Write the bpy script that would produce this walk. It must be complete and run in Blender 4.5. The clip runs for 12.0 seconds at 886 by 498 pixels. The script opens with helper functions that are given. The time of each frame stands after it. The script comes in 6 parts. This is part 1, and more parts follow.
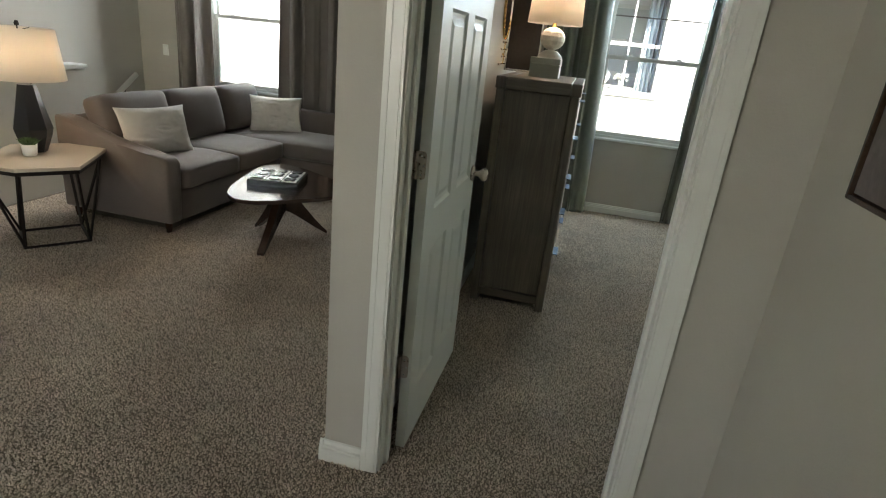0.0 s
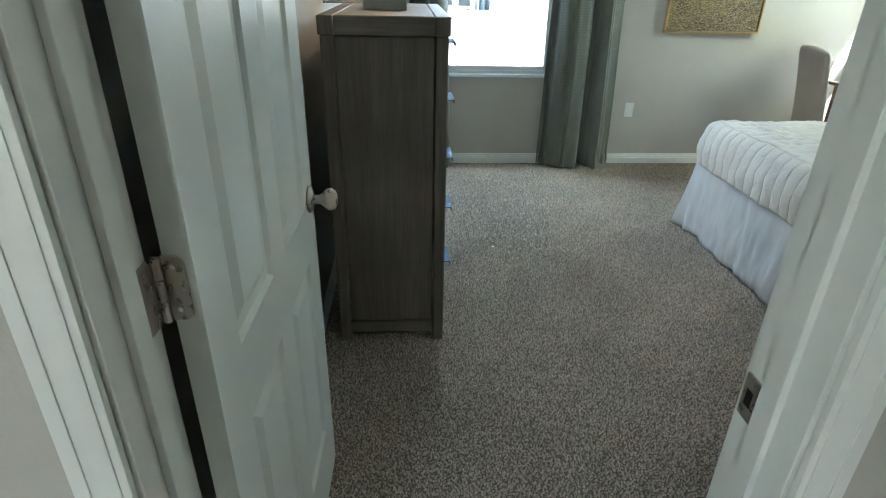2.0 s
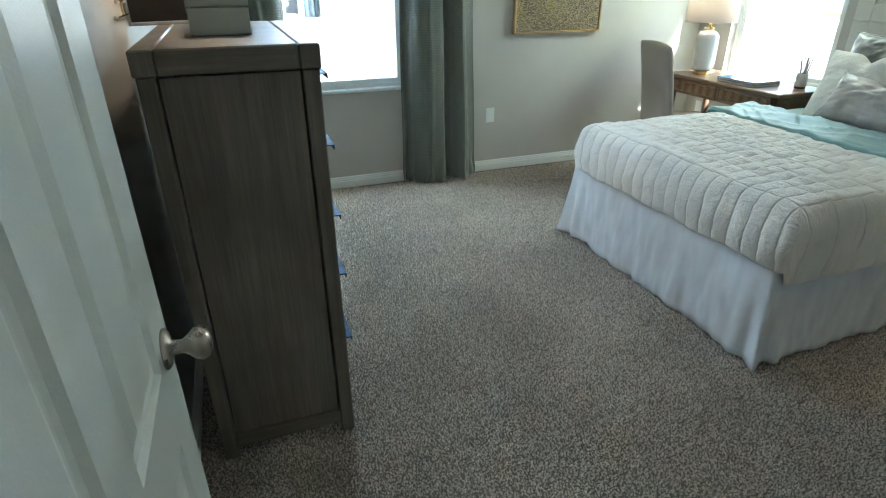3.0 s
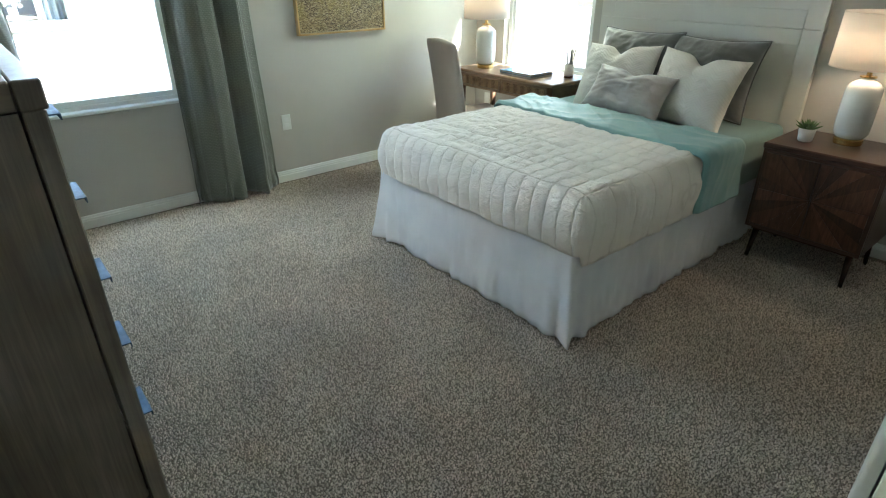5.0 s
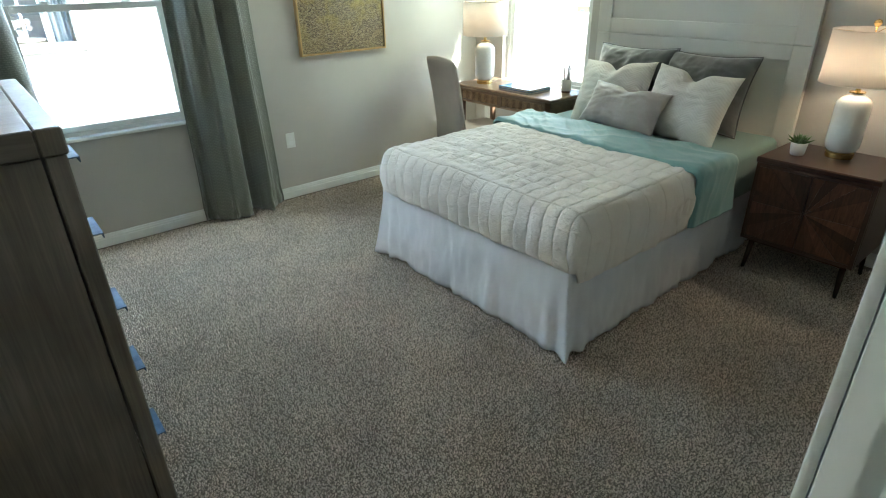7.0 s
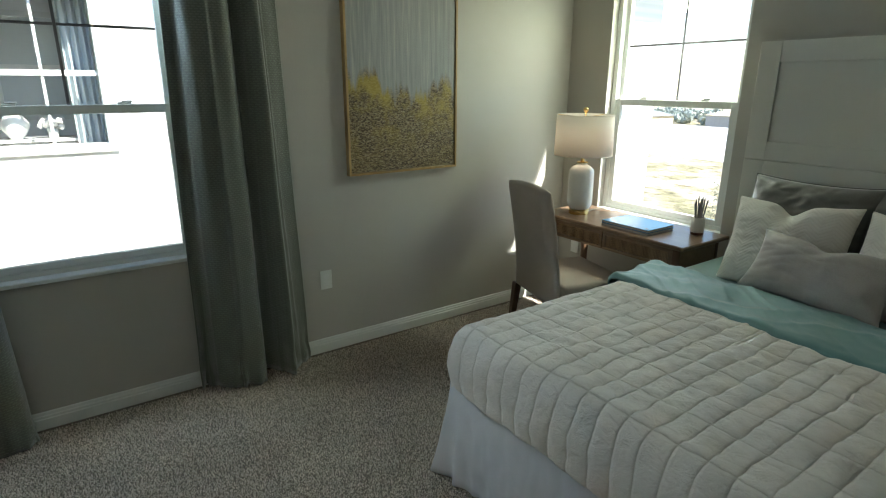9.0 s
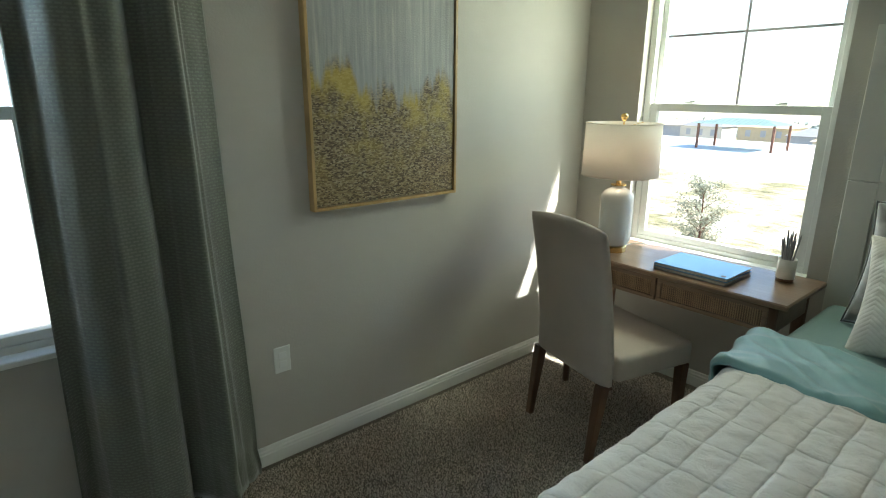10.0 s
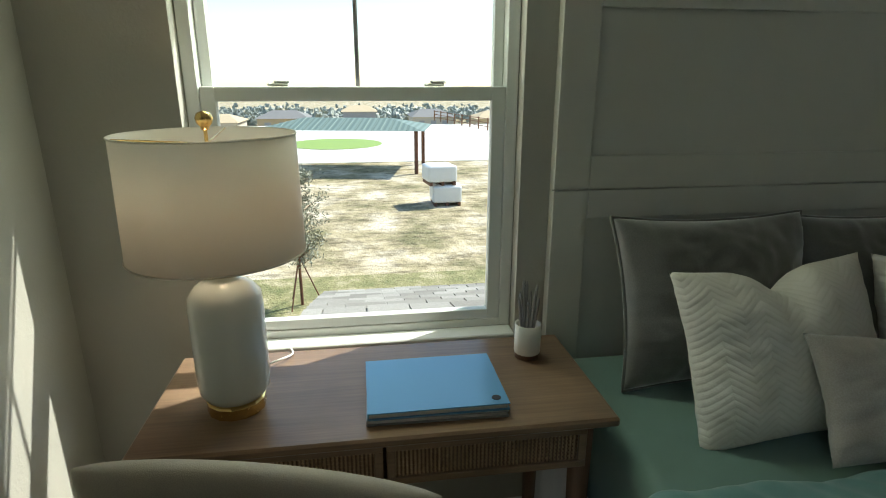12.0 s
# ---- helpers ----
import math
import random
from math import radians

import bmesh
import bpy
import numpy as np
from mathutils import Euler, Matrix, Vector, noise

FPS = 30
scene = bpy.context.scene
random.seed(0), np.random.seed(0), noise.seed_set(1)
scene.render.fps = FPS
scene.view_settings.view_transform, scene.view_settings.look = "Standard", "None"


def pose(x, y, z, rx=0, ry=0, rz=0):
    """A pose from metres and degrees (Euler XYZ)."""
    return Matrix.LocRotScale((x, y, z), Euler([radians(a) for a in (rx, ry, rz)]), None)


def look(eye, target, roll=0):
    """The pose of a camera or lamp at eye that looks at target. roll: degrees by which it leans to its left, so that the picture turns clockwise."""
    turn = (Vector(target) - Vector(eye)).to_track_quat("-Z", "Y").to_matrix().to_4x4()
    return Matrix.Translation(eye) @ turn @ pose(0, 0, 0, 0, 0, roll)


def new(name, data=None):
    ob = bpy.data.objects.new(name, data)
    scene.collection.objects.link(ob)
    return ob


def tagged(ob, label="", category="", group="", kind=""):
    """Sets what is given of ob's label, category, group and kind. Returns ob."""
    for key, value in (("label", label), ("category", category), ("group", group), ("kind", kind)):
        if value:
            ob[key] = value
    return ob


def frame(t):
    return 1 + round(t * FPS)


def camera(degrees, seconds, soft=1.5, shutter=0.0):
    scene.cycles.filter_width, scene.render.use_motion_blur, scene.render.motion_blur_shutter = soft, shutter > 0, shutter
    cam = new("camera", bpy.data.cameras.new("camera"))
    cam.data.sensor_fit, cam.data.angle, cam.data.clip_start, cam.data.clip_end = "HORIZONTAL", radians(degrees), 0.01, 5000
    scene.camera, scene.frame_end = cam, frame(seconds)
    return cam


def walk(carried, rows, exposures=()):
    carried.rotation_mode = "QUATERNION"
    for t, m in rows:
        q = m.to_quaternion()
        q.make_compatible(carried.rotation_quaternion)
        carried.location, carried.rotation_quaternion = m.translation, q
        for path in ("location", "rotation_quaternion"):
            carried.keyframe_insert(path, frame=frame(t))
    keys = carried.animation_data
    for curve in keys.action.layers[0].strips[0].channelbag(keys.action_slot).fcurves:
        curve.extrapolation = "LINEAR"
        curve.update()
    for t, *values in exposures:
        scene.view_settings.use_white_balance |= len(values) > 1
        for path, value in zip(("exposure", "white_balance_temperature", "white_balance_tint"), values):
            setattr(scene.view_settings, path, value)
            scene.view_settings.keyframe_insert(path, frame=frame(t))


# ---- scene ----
cam = camera(76.7, 12.0, 1.1)
PATH = [
    (0, (-0.031, -0.068, 1.467), (-0.428, 1.764, 0.771), 6.0),
    (0.5, (-0.042, -0.036, 1.422), (-0.256, 1.797, 0.649), 5.2),
    (0.8, (-0.047, 0.096, 1.393), (-0.181, 1.896, 0.531), 4.5),
    (1, (-0.06, 0.248, 1.391), (-0.153, 2.04, 0.508), 3.3),
    (1.2, (-0.065, 0.41, 1.415), (-0.133, 2.199, 0.524), 2.0),
    (1.5, (-0.089, 0.629, 1.423), (-0.132, 2.419, 0.533), 1.3),
    (1.6, (-0.114, 0.69, 1.432), (-0.145, 2.48, 0.54), 1.0),
    (2, (-0.203, 0.986, 1.447), (-0.084, 2.778, 0.568), 1.2),
    (2.2, (-0.229, 1.114, 1.446), (0.01, 2.895, 0.568), 1.4),
    (2.5, (-0.233, 1.309, 1.443), (0.168, 3.06, 0.565), 1.2),
    (2.7, (-0.238, 1.411, 1.454), (0.249, 3.142, 0.578), 0.3),
    (3, (-0.286, 1.467, 1.471), (0.33, 3.157, 0.597), -0.4),
    (3.5, (-0.323, 1.448, 1.509), (0.558, 3.021, 0.644), 1.7),
    (3.7, (-0.316, 1.444, 1.51), (0.663, 2.958, 0.644), 1.7),
    (5.5, (-0.16, 1.596, 1.527), (0.989, 2.962, 0.625), -0.2),
    (6, (-0.165, 1.556, 1.521), (0.97, 2.932, 0.616), -0.8),
    (6.5, (-0.195, 1.529, 1.543), (0.935, 2.905, 0.633), -1.1),
    (7, (-0.193, 1.52, 1.607), (0.945, 2.909, 0.727), -1.2),
    (7.2, (-0.143, 1.524, 1.607), (1.012, 2.936, 0.785), -1.2),
    (8.8, (0.317, 2.416, 1.607), (1.457, 3.955, 1.03), 0.4),
    (9, (0.404, 2.615, 1.593), (1.5, 4.189, 1.026), 0.2),
    (9.5, (0.567, 3.093, 1.549), (1.641, 4.689, 1.002), 0.1),
    (10, (0.76, 3.56, 1.542), (2.014, 5.022, 1.004), 0.4),
    (10.5, (1.009, 3.98, 1.537), (2.558, 5.128, 1.007), 0.4),
    (11, (1.281, 4.431, 1.491), (3.113, 5.056, 0.988), 1.7),
    (11.5, (1.61, 4.65, 1.488), (3.525, 4.82, 0.937), 1.5),
    (12, (2.013, 4.801, 1.513), (3.907, 4.519, 0.935), 0.1),
]
EXPOSURES = [(0.0, 2.24, 6500, 8), (1.0, 2.66, 6150, 5), (2.0, 2.80, 5650, 4), (2.5, 2.80, 5500, 3), (5.5, 2.84, 5850, 4), (7.2, 2.74, 5850, 4),
             (9.0, 1.52, 6150, 4), (9.5, 1.46, 6150, 4), (10.0, 1.72, 6100, 4), (10.5, 1.60, 6050, 3), (11.5, 0.88, 6100, 2), (12.0, 0.68, 6400, 1)]
walk(cam, [(t, look(eye, target, roll)) for t, eye, target, roll in PATH],
     exposures=EXPOSURES)

# ---- world and daylight ----
world = bpy.data.worlds.new("sky")
scene.world = world
world.use_nodes = True
wn = world.node_tree.nodes
wl = world.node_tree.links
sky = wn.new("ShaderNodeTexSky")
sky.sky_type = "NISHITA"
sky.sun_disc = False
sky.dust_density = 0.2
sky.sun_elevation = radians(47.1)
sky.sun_rotation = math.atan2(0.474, -0.8805)
wl.new(sky.outputs[0], wn["Background"].inputs[0])
wn["Background"].inputs[1].default_value = 0.15

sun = new("sun", bpy.data.lights.new("sun", "SUN"))
sun.data.energy = 5.0
sun.data.angle = radians(0.5)
sun.data.color = (1.0, 0.95, 0.86)
sun.matrix_world = look((20, -30, 46), (20 - 0.474, -30 + 0.8805, 46 - 1.078))


def window_light(name, eye, target, w, h, watts, color=(0.92, 0.97, 1.0)):
    ob = new(name, bpy.data.lights.new(name, "AREA"))
    ob.data.shape = "RECTANGLE"
    ob.data.size, ob.data.size_y, ob.data.energy, ob.data.color = w, h, watts, color
    ob.matrix_world = look(eye, target)
    return ob


window_light("daylight_north", (0.505, 5.775, 2.10), (0.505, 5.0, 2.00), 0.86, 0.15, 5.2, (0.66, 0.84, 1.0))
window_light("daylight_east", (3.775, 4.797, 2.10), (3.0, 5.40, 1.20), 0.86, 0.15, 3.9, (0.95, 1.0, 0.74))
window_light("daylight_lounge", (-3.635, 5.775, 2.10), (-3.635, 5.0, 1.80), 0.86, 0.15, 12)
# Fill lamp for the hall, outside an added window that is never in view.
window_light("hall_fill_south", (-2.2, -2.80, 1.45), (-2.2, 0, 1.2), 0.84, 1.4, 5.8, (1.0, 0.94, 0.84))


# ---- materials ----
class Nodes:
    """A small builder of procedural materials."""

    def __init__(self, name):
        self.m = bpy.data.materials.new(name)
        self.m.use_nodes = True
        self.t = self.m.node_tree
        self.b = self.t.nodes["Principled BSDF"]
        self.co = self.t.nodes.new("ShaderNodeTexCoord").outputs["Object"]

    def n(self, kind, **kw):
        node = self.t.nodes.new(kind)
        for k, v in kw.items():
            if k in node.inputs:
                node.inputs[k].default_value = v
        return node

    def link(self, a, b):
        self.t.links.new(a, b)

    def mapped(self, scale=(1, 1, 1), rot=(0, 0, 0)):
        mp = self.n("ShaderNodeMapping")
        mp.inputs["Scale"].default_value = scale
        mp.inputs["Rotation"].default_value = rot
        self.link(self.co, mp.inputs["Vector"])
        return mp.outputs[0]

    def noise(self, scale, detail=4.0, rough=0.55, vec=None, dist=0.0):
        nd = self.n("ShaderNodeTexNoise", Scale=scale, Detail=detail, Roughness=rough, Distortion=dist)
        self.link(vec or self.co, nd.inputs["Vector"])
        return nd.outputs["Fac"]

    def ramp(self, fac, stops):
        r = self.n("ShaderNodeValToRGB")
        el = r.color_ramp.elements
        while len(el) < len(stops):
            el.new(0.5)
        for e, (p, c) in zip(el, stops):
            e.position, e.color = p, (*c, 1)
        self.link(fac, r.inputs[0])
        return r.outputs[0]

    def mix(self, fac, a, b, mode="MIX"):
        x = self.n("ShaderNodeMix")
        x.data_type, x.blend_type = "RGBA", mode
        for sock, v in ((x.inputs[0], fac), (x.inputs[6], a), (x.inputs[7], b)):
            if isinstance(v, (float, int)):
                sock.default_value = v
            elif isinstance(v, tuple):
                sock.default_value = (*v, 1)
            else:
                self.link(v, sock)
        return x.outputs[2]

    def bump(self, height, strength, distance=0.01, below=None):
        bp = self.n("ShaderNodeBump", Strength=strength, Distance=distance)
        self.link(height, bp.inputs["Height"])
        if below is not None:
            self.link(below, bp.inputs["Normal"])
        return bp.outputs[0]

    def done(self, color=None, rough=0.5, metal=0.0, normal=None, **kw):
        b = self.b
        if isinstance(color, tuple):
            b.inputs["Base Color"].default_value = (*color, 1)
        elif color is not None:
            self.link(color, b.inputs["Base Color"])
        if isinstance(rough, float):
            b.inputs["Roughness"].default_value = rough
        else:
            self.link(rough, b.inputs["Roughness"])
        b.inputs["Metallic"].default_value = metal
        if normal is not None:
            self.link(normal, b.inputs["Normal"])
        for k, v in kw.items():
            b.inputs[k].default_value = v
        return self.m


def shade_of(c, k):
    return tuple(min(1.0, v * k) for v in c)


def paint(name, c, rough=0.5, tex=0.12, scale=160.0):
    m = Nodes(name)
    big = m.noise(1.3, 3)
    col = m.ramp(big, [(0.3, shade_of(c, 0.95)), (0.7, shade_of(c, 1.04))])
    return m.done(col, rough, normal=m.bump(m.noise(scale, 3), tex, 0.004))


def cloth(name, c, scale=500.0, rough=0.9, bump=0.25, vary=0.12, sheen=0.2, stretch=(1, 1, 1)):
    m = Nodes(name)
    v = m.mapped(stretch)
    fine = m.noise(scale, 2, 0.6, v)
    big = m.noise(5.0, 4)
    a = m.ramp(fine, [(0.3, shade_of(c, 1 - vary)), (0.7, shade_of(c, 1 + vary))])
    b = m.ramp(big, [(0.3, (0.9, 0.9, 0.9)), (0.7, (1.0, 1.0, 1.0))])
    out = m.done(m.mix(1.0, a, b, "MULTIPLY"), rough, normal=m.bump(fine, bump, 0.002))
    m.b.inputs["Sheen Weight"].default_value = sheen
    return out


def wood(name, dark, light, scale=1.0, axis=2, rough=0.45):
    m = Nodes(name)
    st = [22.0, 22.0, 22.0]
    st[axis] = 1.6
    v = m.mapped(tuple(s * scale for s in st))
    grain = m.noise(1.0, 6, 0.65, v, 0.6)
    st2 = [150.0, 150.0, 150.0]
    st2[axis] = 5.0
    fine = m.noise(1.0, 3, 0.6, m.mapped(tuple(s * scale for s in st2)))
    base = m.ramp(grain, [(0.3, dark), (0.7, light)])
    col = m.mix(0.35, base, m.ramp(fine, [(0.35, dark), (0.65, light)]))
    blot = m.ramp(m.noise(3.0, 3), [(0.3, (0.68, 0.68, 0.68)), (0.7, (1.08, 1.08, 1.08))])
    return m.done(m.mix(1.0, col, blot, "MULTIPLY"), rough, normal=m.bump(fine, 0.18, 0.002))


def metal(name, c, rough=0.25):
    m = Nodes(name)
    r = m.ramp(m.noise(60, 3), [(0.3, (rough * 0.8,) * 3), (0.7, (rough * 1.3,) * 3)])
    return m.done(c, r, 1.0)


def carpet_material():
    """Backing between tufts: their gap shade painted as dark, uneven roots in broad brushed patches."""
    m = Nodes("carpet")
    gap_shade = m.ramp(m.noise(150, 3, 0.6), [(0.35, (0.11, 0.094, 0.077)), (0.65, (0.27, 0.235, 0.194))])
    brush = m.ramp(m.noise(2.2, 5, 0.62), [(0.3, (0.80, 0.80, 0.80)), (0.7, (1.12, 1.11, 1.09))])
    return m.done(m.mix(1.0, gap_shade, brush, "MULTIPLY"), 0.95, normal=m.bump(m.noise(110, 3), 0.6, 0.006))


def pile_material():
    """Yarn tufts: each its own tone, flecked along the strand, in broad brushed patches."""
    m = Nodes("carpet_yarn")
    rnd = m.n("ShaderNodeNewGeometry").outputs["Random Per Island"]
    tone = m.ramp(rnd, [(0.0, (0.26, 0.221, 0.181)), (0.25, (0.525, 0.458, 0.384)), (0.7, (0.67, 0.589, 0.50)), (1.0, (0.84, 0.75, 0.642))])
    fleck = m.ramp(m.noise(420, 2, 0.6), [(0.36, (0.72, 0.71, 0.70)), (0.6, (1.06, 1.06, 1.06))])
    brush = m.ramp(m.noise(2.2, 5, 0.62), [(0.3, (0.80, 0.80, 0.80)), (0.7, (1.12, 1.11, 1.09))])
    return m.done(m.mix(1.0, m.mix(1.0, tone, fleck, "MULTIPLY"), brush, "MULTIPLY"), 0.95)


def stitched(name, c, steps, soft=0.0038, depth=0.6, wobble=0.035, wrinkle=0.9):
    """Quilted linen: stitched lines every so many metres along x and y sunk into a creased cloth."""
    m = Nodes(name)
    sep = m.n("ShaderNodeSeparateXYZ")
    m.link(m.co, sep.inputs[0])
    lows = []
    for k, step in enumerate(steps):
        w = m.n("ShaderNodeMath")
        w.operation = "MULTIPLY_ADD"
        m.link(m.noise(3.0 + k, 3), w.inputs[0])
        w.inputs[1].default_value = wobble
        m.link(sep.outputs[k], w.inputs[2])
        pp = m.n("ShaderNodeMath")
        pp.operation = "PINGPONG"
        m.link(w.outputs[0], pp.inputs[0])
        pp.inputs[1].default_value = step / 2
        lows.append(m.ramp(pp.outputs[0], [(0.0, (0, 0, 0)), (soft * 0.45, (0.35, 0.35, 0.35)), (soft * 1.8, (0.85, 0.85, 0.85)), (min(0.9, soft * 5), (1, 1, 1))]))
    line = m.mix(1.0, lows[0], lows[1], "MULTIPLY")
    fine = m.noise(420, 2, 0.6, m.mapped((1, 5, 1)))
    tint = m.mix(1.0, m.ramp(m.noise(5, 4), [(0.3, shade_of(c, 0.92)), (0.7, shade_of(c, 1.03))]), m.ramp(fine, [(0.3, (0.93, 0.93, 0.93)), (0.7, (1, 1, 1))]), "MULTIPLY")
    # Crease shade painted in: the sunk seams are darkened in the colour too.
    col = m.mix(1.0, tint, m.ramp(line, [(0.0, (0.90, 0.89, 0.87)), (0.6, (1, 1, 1))]), "MULTIPLY")
    n1 = m.bump(m.noise(26, 6, 0.62, m.mapped((1.5, 0.8, 1)), 1.2), wrinkle, 0.02)
    n2 = m.bump(line, depth, 0.007, n1)
    n3 = m.bump(fine, 0.25, 0.001, n2)
    out = m.done(col, 0.9, normal=n3)
    m.b.inputs["Sheen Weight"].default_value = 0.2
    return out


def chevron_cloth(name, c):
    """Padded cloth quilted in a fine zigzag."""
    m = Nodes(name)
    sep = m.n("ShaderNodeSeparateXYZ")
    m.link(m.co, sep.inputs[0])
    zig = m.n("ShaderNodeMath")
    zig.operation = "PINGPONG"
    m.link(sep.outputs[0], zig.inputs[0])
    zig.inputs[1].default_value = 0.05
    add = m.n("ShaderNodeMath")
    add.operation = "MULTIPLY_ADD"
    m.link(zig.outputs[0], add.inputs[0])
    add.inputs[1].default_value = 0.75
    m.link(sep.outputs[2], add.inputs[2])
    rib = m.n("ShaderNodeMath")
    rib.operation = "PINGPONG"
    m.link(add.outputs[0], rib.inputs[0])
    rib.inputs[1].default_value = 0.0085
    ridge = m.ramp(rib.outputs[0], [(0.0, (0, 0, 0)), (0.0045, (0.8, 0.8, 0.8)), (0.0085, (1, 1, 1))])
    fine = m.noise(500, 2)
    # Colour is darkened in the grooves, painting in the shade between ridges.
    col = m.mix(1.0, m.ramp(m.noise(6, 4), [(0.3, shade_of(c, 0.93)), (0.7, c)]), m.ramp(ridge, [(0.0, (0.94, 0.935, 0.92)), (0.6, (1, 1, 1))]), "MULTIPLY")
    n1 = m.bump(m.noise(14, 4), 0.35, 0.012)
    n2 = m.bump(ridge, 0.28, 0.004, n1)
    return m.done(col, 0.85, normal=m.bump(fine, 0.15, 0.001, n2))


def curtain_cloth(name, c):
    """Heavy weave with rows of short raised dashes."""
    m = Nodes(name)
    w = m.n("ShaderNodeTexBrick", Scale=1.0)
    w.inputs["Brick Width"].default_value = 0.022
    w.inputs["Row Height"].default_value = 0.011
    w.inputs["Mortar Size"].default_value = 0.0032
    w.inputs["Color1"].default_value = (1, 1, 1, 1)
    w.inputs["Color2"].default_value = (0.75, 0.75, 0.75, 1)
    w.inputs["Mortar"].default_value = (0, 0, 0, 1)
    m.link(m.mapped((1, 1, 1), (radians(90), 0, 0)), w.inputs["Vector"])
    fine = m.noise(420, 2, 0.6, m.mapped((1, 1, 4)))
    col = m.mix(1.0, m.ramp(fine, [(0.3, shade_of(c, 0.82)), (0.7, shade_of(c, 1.12))]), m.ramp(w.outputs["Color"], [(0.0, (1, 1, 1)), (1.0, (1.38, 1.38, 1.36))]), "MULTIPLY")
    n1 = m.bump(m.noise(9, 4), 0.35, 0.02)
    out = m.done(col, 0.62, normal=m.bump(w.outputs["Color"], 0.5, 0.0018, n1))
    m.b.inputs["Sheen Weight"].default_value = 0.5
    return out


def veneer(name, dark, light):
    """Wood whose pieces differ in tone."""
    m = Nodes(name)
    rnd = m.n("ShaderNodeObjectInfo").outputs["Random"]
    grain = m.noise(1.0, 6, 0.6, m.mapped((60, 60, 9)), 1.0)
    a = m.ramp(grain, [(0.3, dark), (0.7, light)])
    b = m.ramp(rnd, [(0.0, (0.45, 0.42, 0.40)), (1.0, (1.5, 1.45, 1.4))])
    return m.done(m.mix(1.0, a, b, "MULTIPLY"), 0.28)


def glass_material():
    m = Nodes("window_glass")
    m.b.inputs["Transmission Weight"].default_value = 1.0
    m.b.inputs["IOR"].default_value = 1.02
    return m.done((1, 1, 1), 0.0)


def shade_material(name, c, glow):
    m = Nodes(name)
    out = m.t.nodes["Material Output"]
    tr = m.n("ShaderNodeBsdfTranslucent")
    tr.inputs[0].default_value = (*c, 1)
    mx = m.n("ShaderNodeMixShader")
    mx.inputs[0].default_value = glow
    m.done(c, 0.9, normal=m.bump(m.noise(600, 2), 0.15, 0.001))
    m.link(m.b.outputs[0], mx.inputs[1])
    m.link(tr.outputs[0], mx.inputs[2])
    m.link(mx.outputs[0], out.inputs["Surface"])
    return m.m


def painting_material():
    """Grey-blue wash above a ragged line of mustard and brown dabs."""
    m = Nodes("painted_canvas")
    sep = m.n("ShaderNodeSeparateXYZ")
    m.link(m.co, sep.inputs[0])
    ragged = m.noise(1.0, 5, 0.6, m.mapped((9, 9, 1.2)))
    height = m.n("ShaderNodeMath")
    height.operation = "MULTIPLY_ADD"
    m.link(ragged, height.inputs[0])
    height.inputs[1].default_value = -0.55
    m.link(sep.outputs[2], height.inputs[2])
    line = m.ramp(height.outputs[0], [(0.185, (0, 0, 0)), (0.26, (1, 1, 1))])
    wash = m.ramp(m.noise(1.0, 5, 0.6, m.mapped((55, 55, 3))), [(0.3, (0.27, 0.285, 0.285)), (0.55, (0.36, 0.375, 0.37)), (0.75, (0.52, 0.51, 0.46))])
    dabs = m.n("ShaderNodeTexVoronoi", Scale=1.0)
    m.link(m.mapped((95, 95, 220)), dabs.inputs["Vector"])
    dab = m.ramp(dabs.outputs["Color"], [(0.25, (0.075, 0.052, 0.026)), (0.42, (0.17, 0.125, 0.062)), (0.60, (0.26, 0.205, 0.105)), (0.9, (0.37, 0.31, 0.20))])
    band = m.ramp(sep.outputs[2], [(0.08, (0.08, 0.08, 0.08)), (0.45, (1.0, 1.0, 1.0))])
    spots = m.ramp(m.noise(5.0, 5, 0.65), [(0.44, (0, 0, 0)), (0.60, (1, 1, 1))])
    field = m.mix(m.mix(1.0, band, spots, "MULTIPLY"), dab, m.mix(0.35, (0.52, 0.40, 0.06), dab))
    bump = m.bump(dabs.outputs["Distance"], 0.25, 0.003)
    return m.done(m.mix(line, field, wash), 0.55, normal=bump)


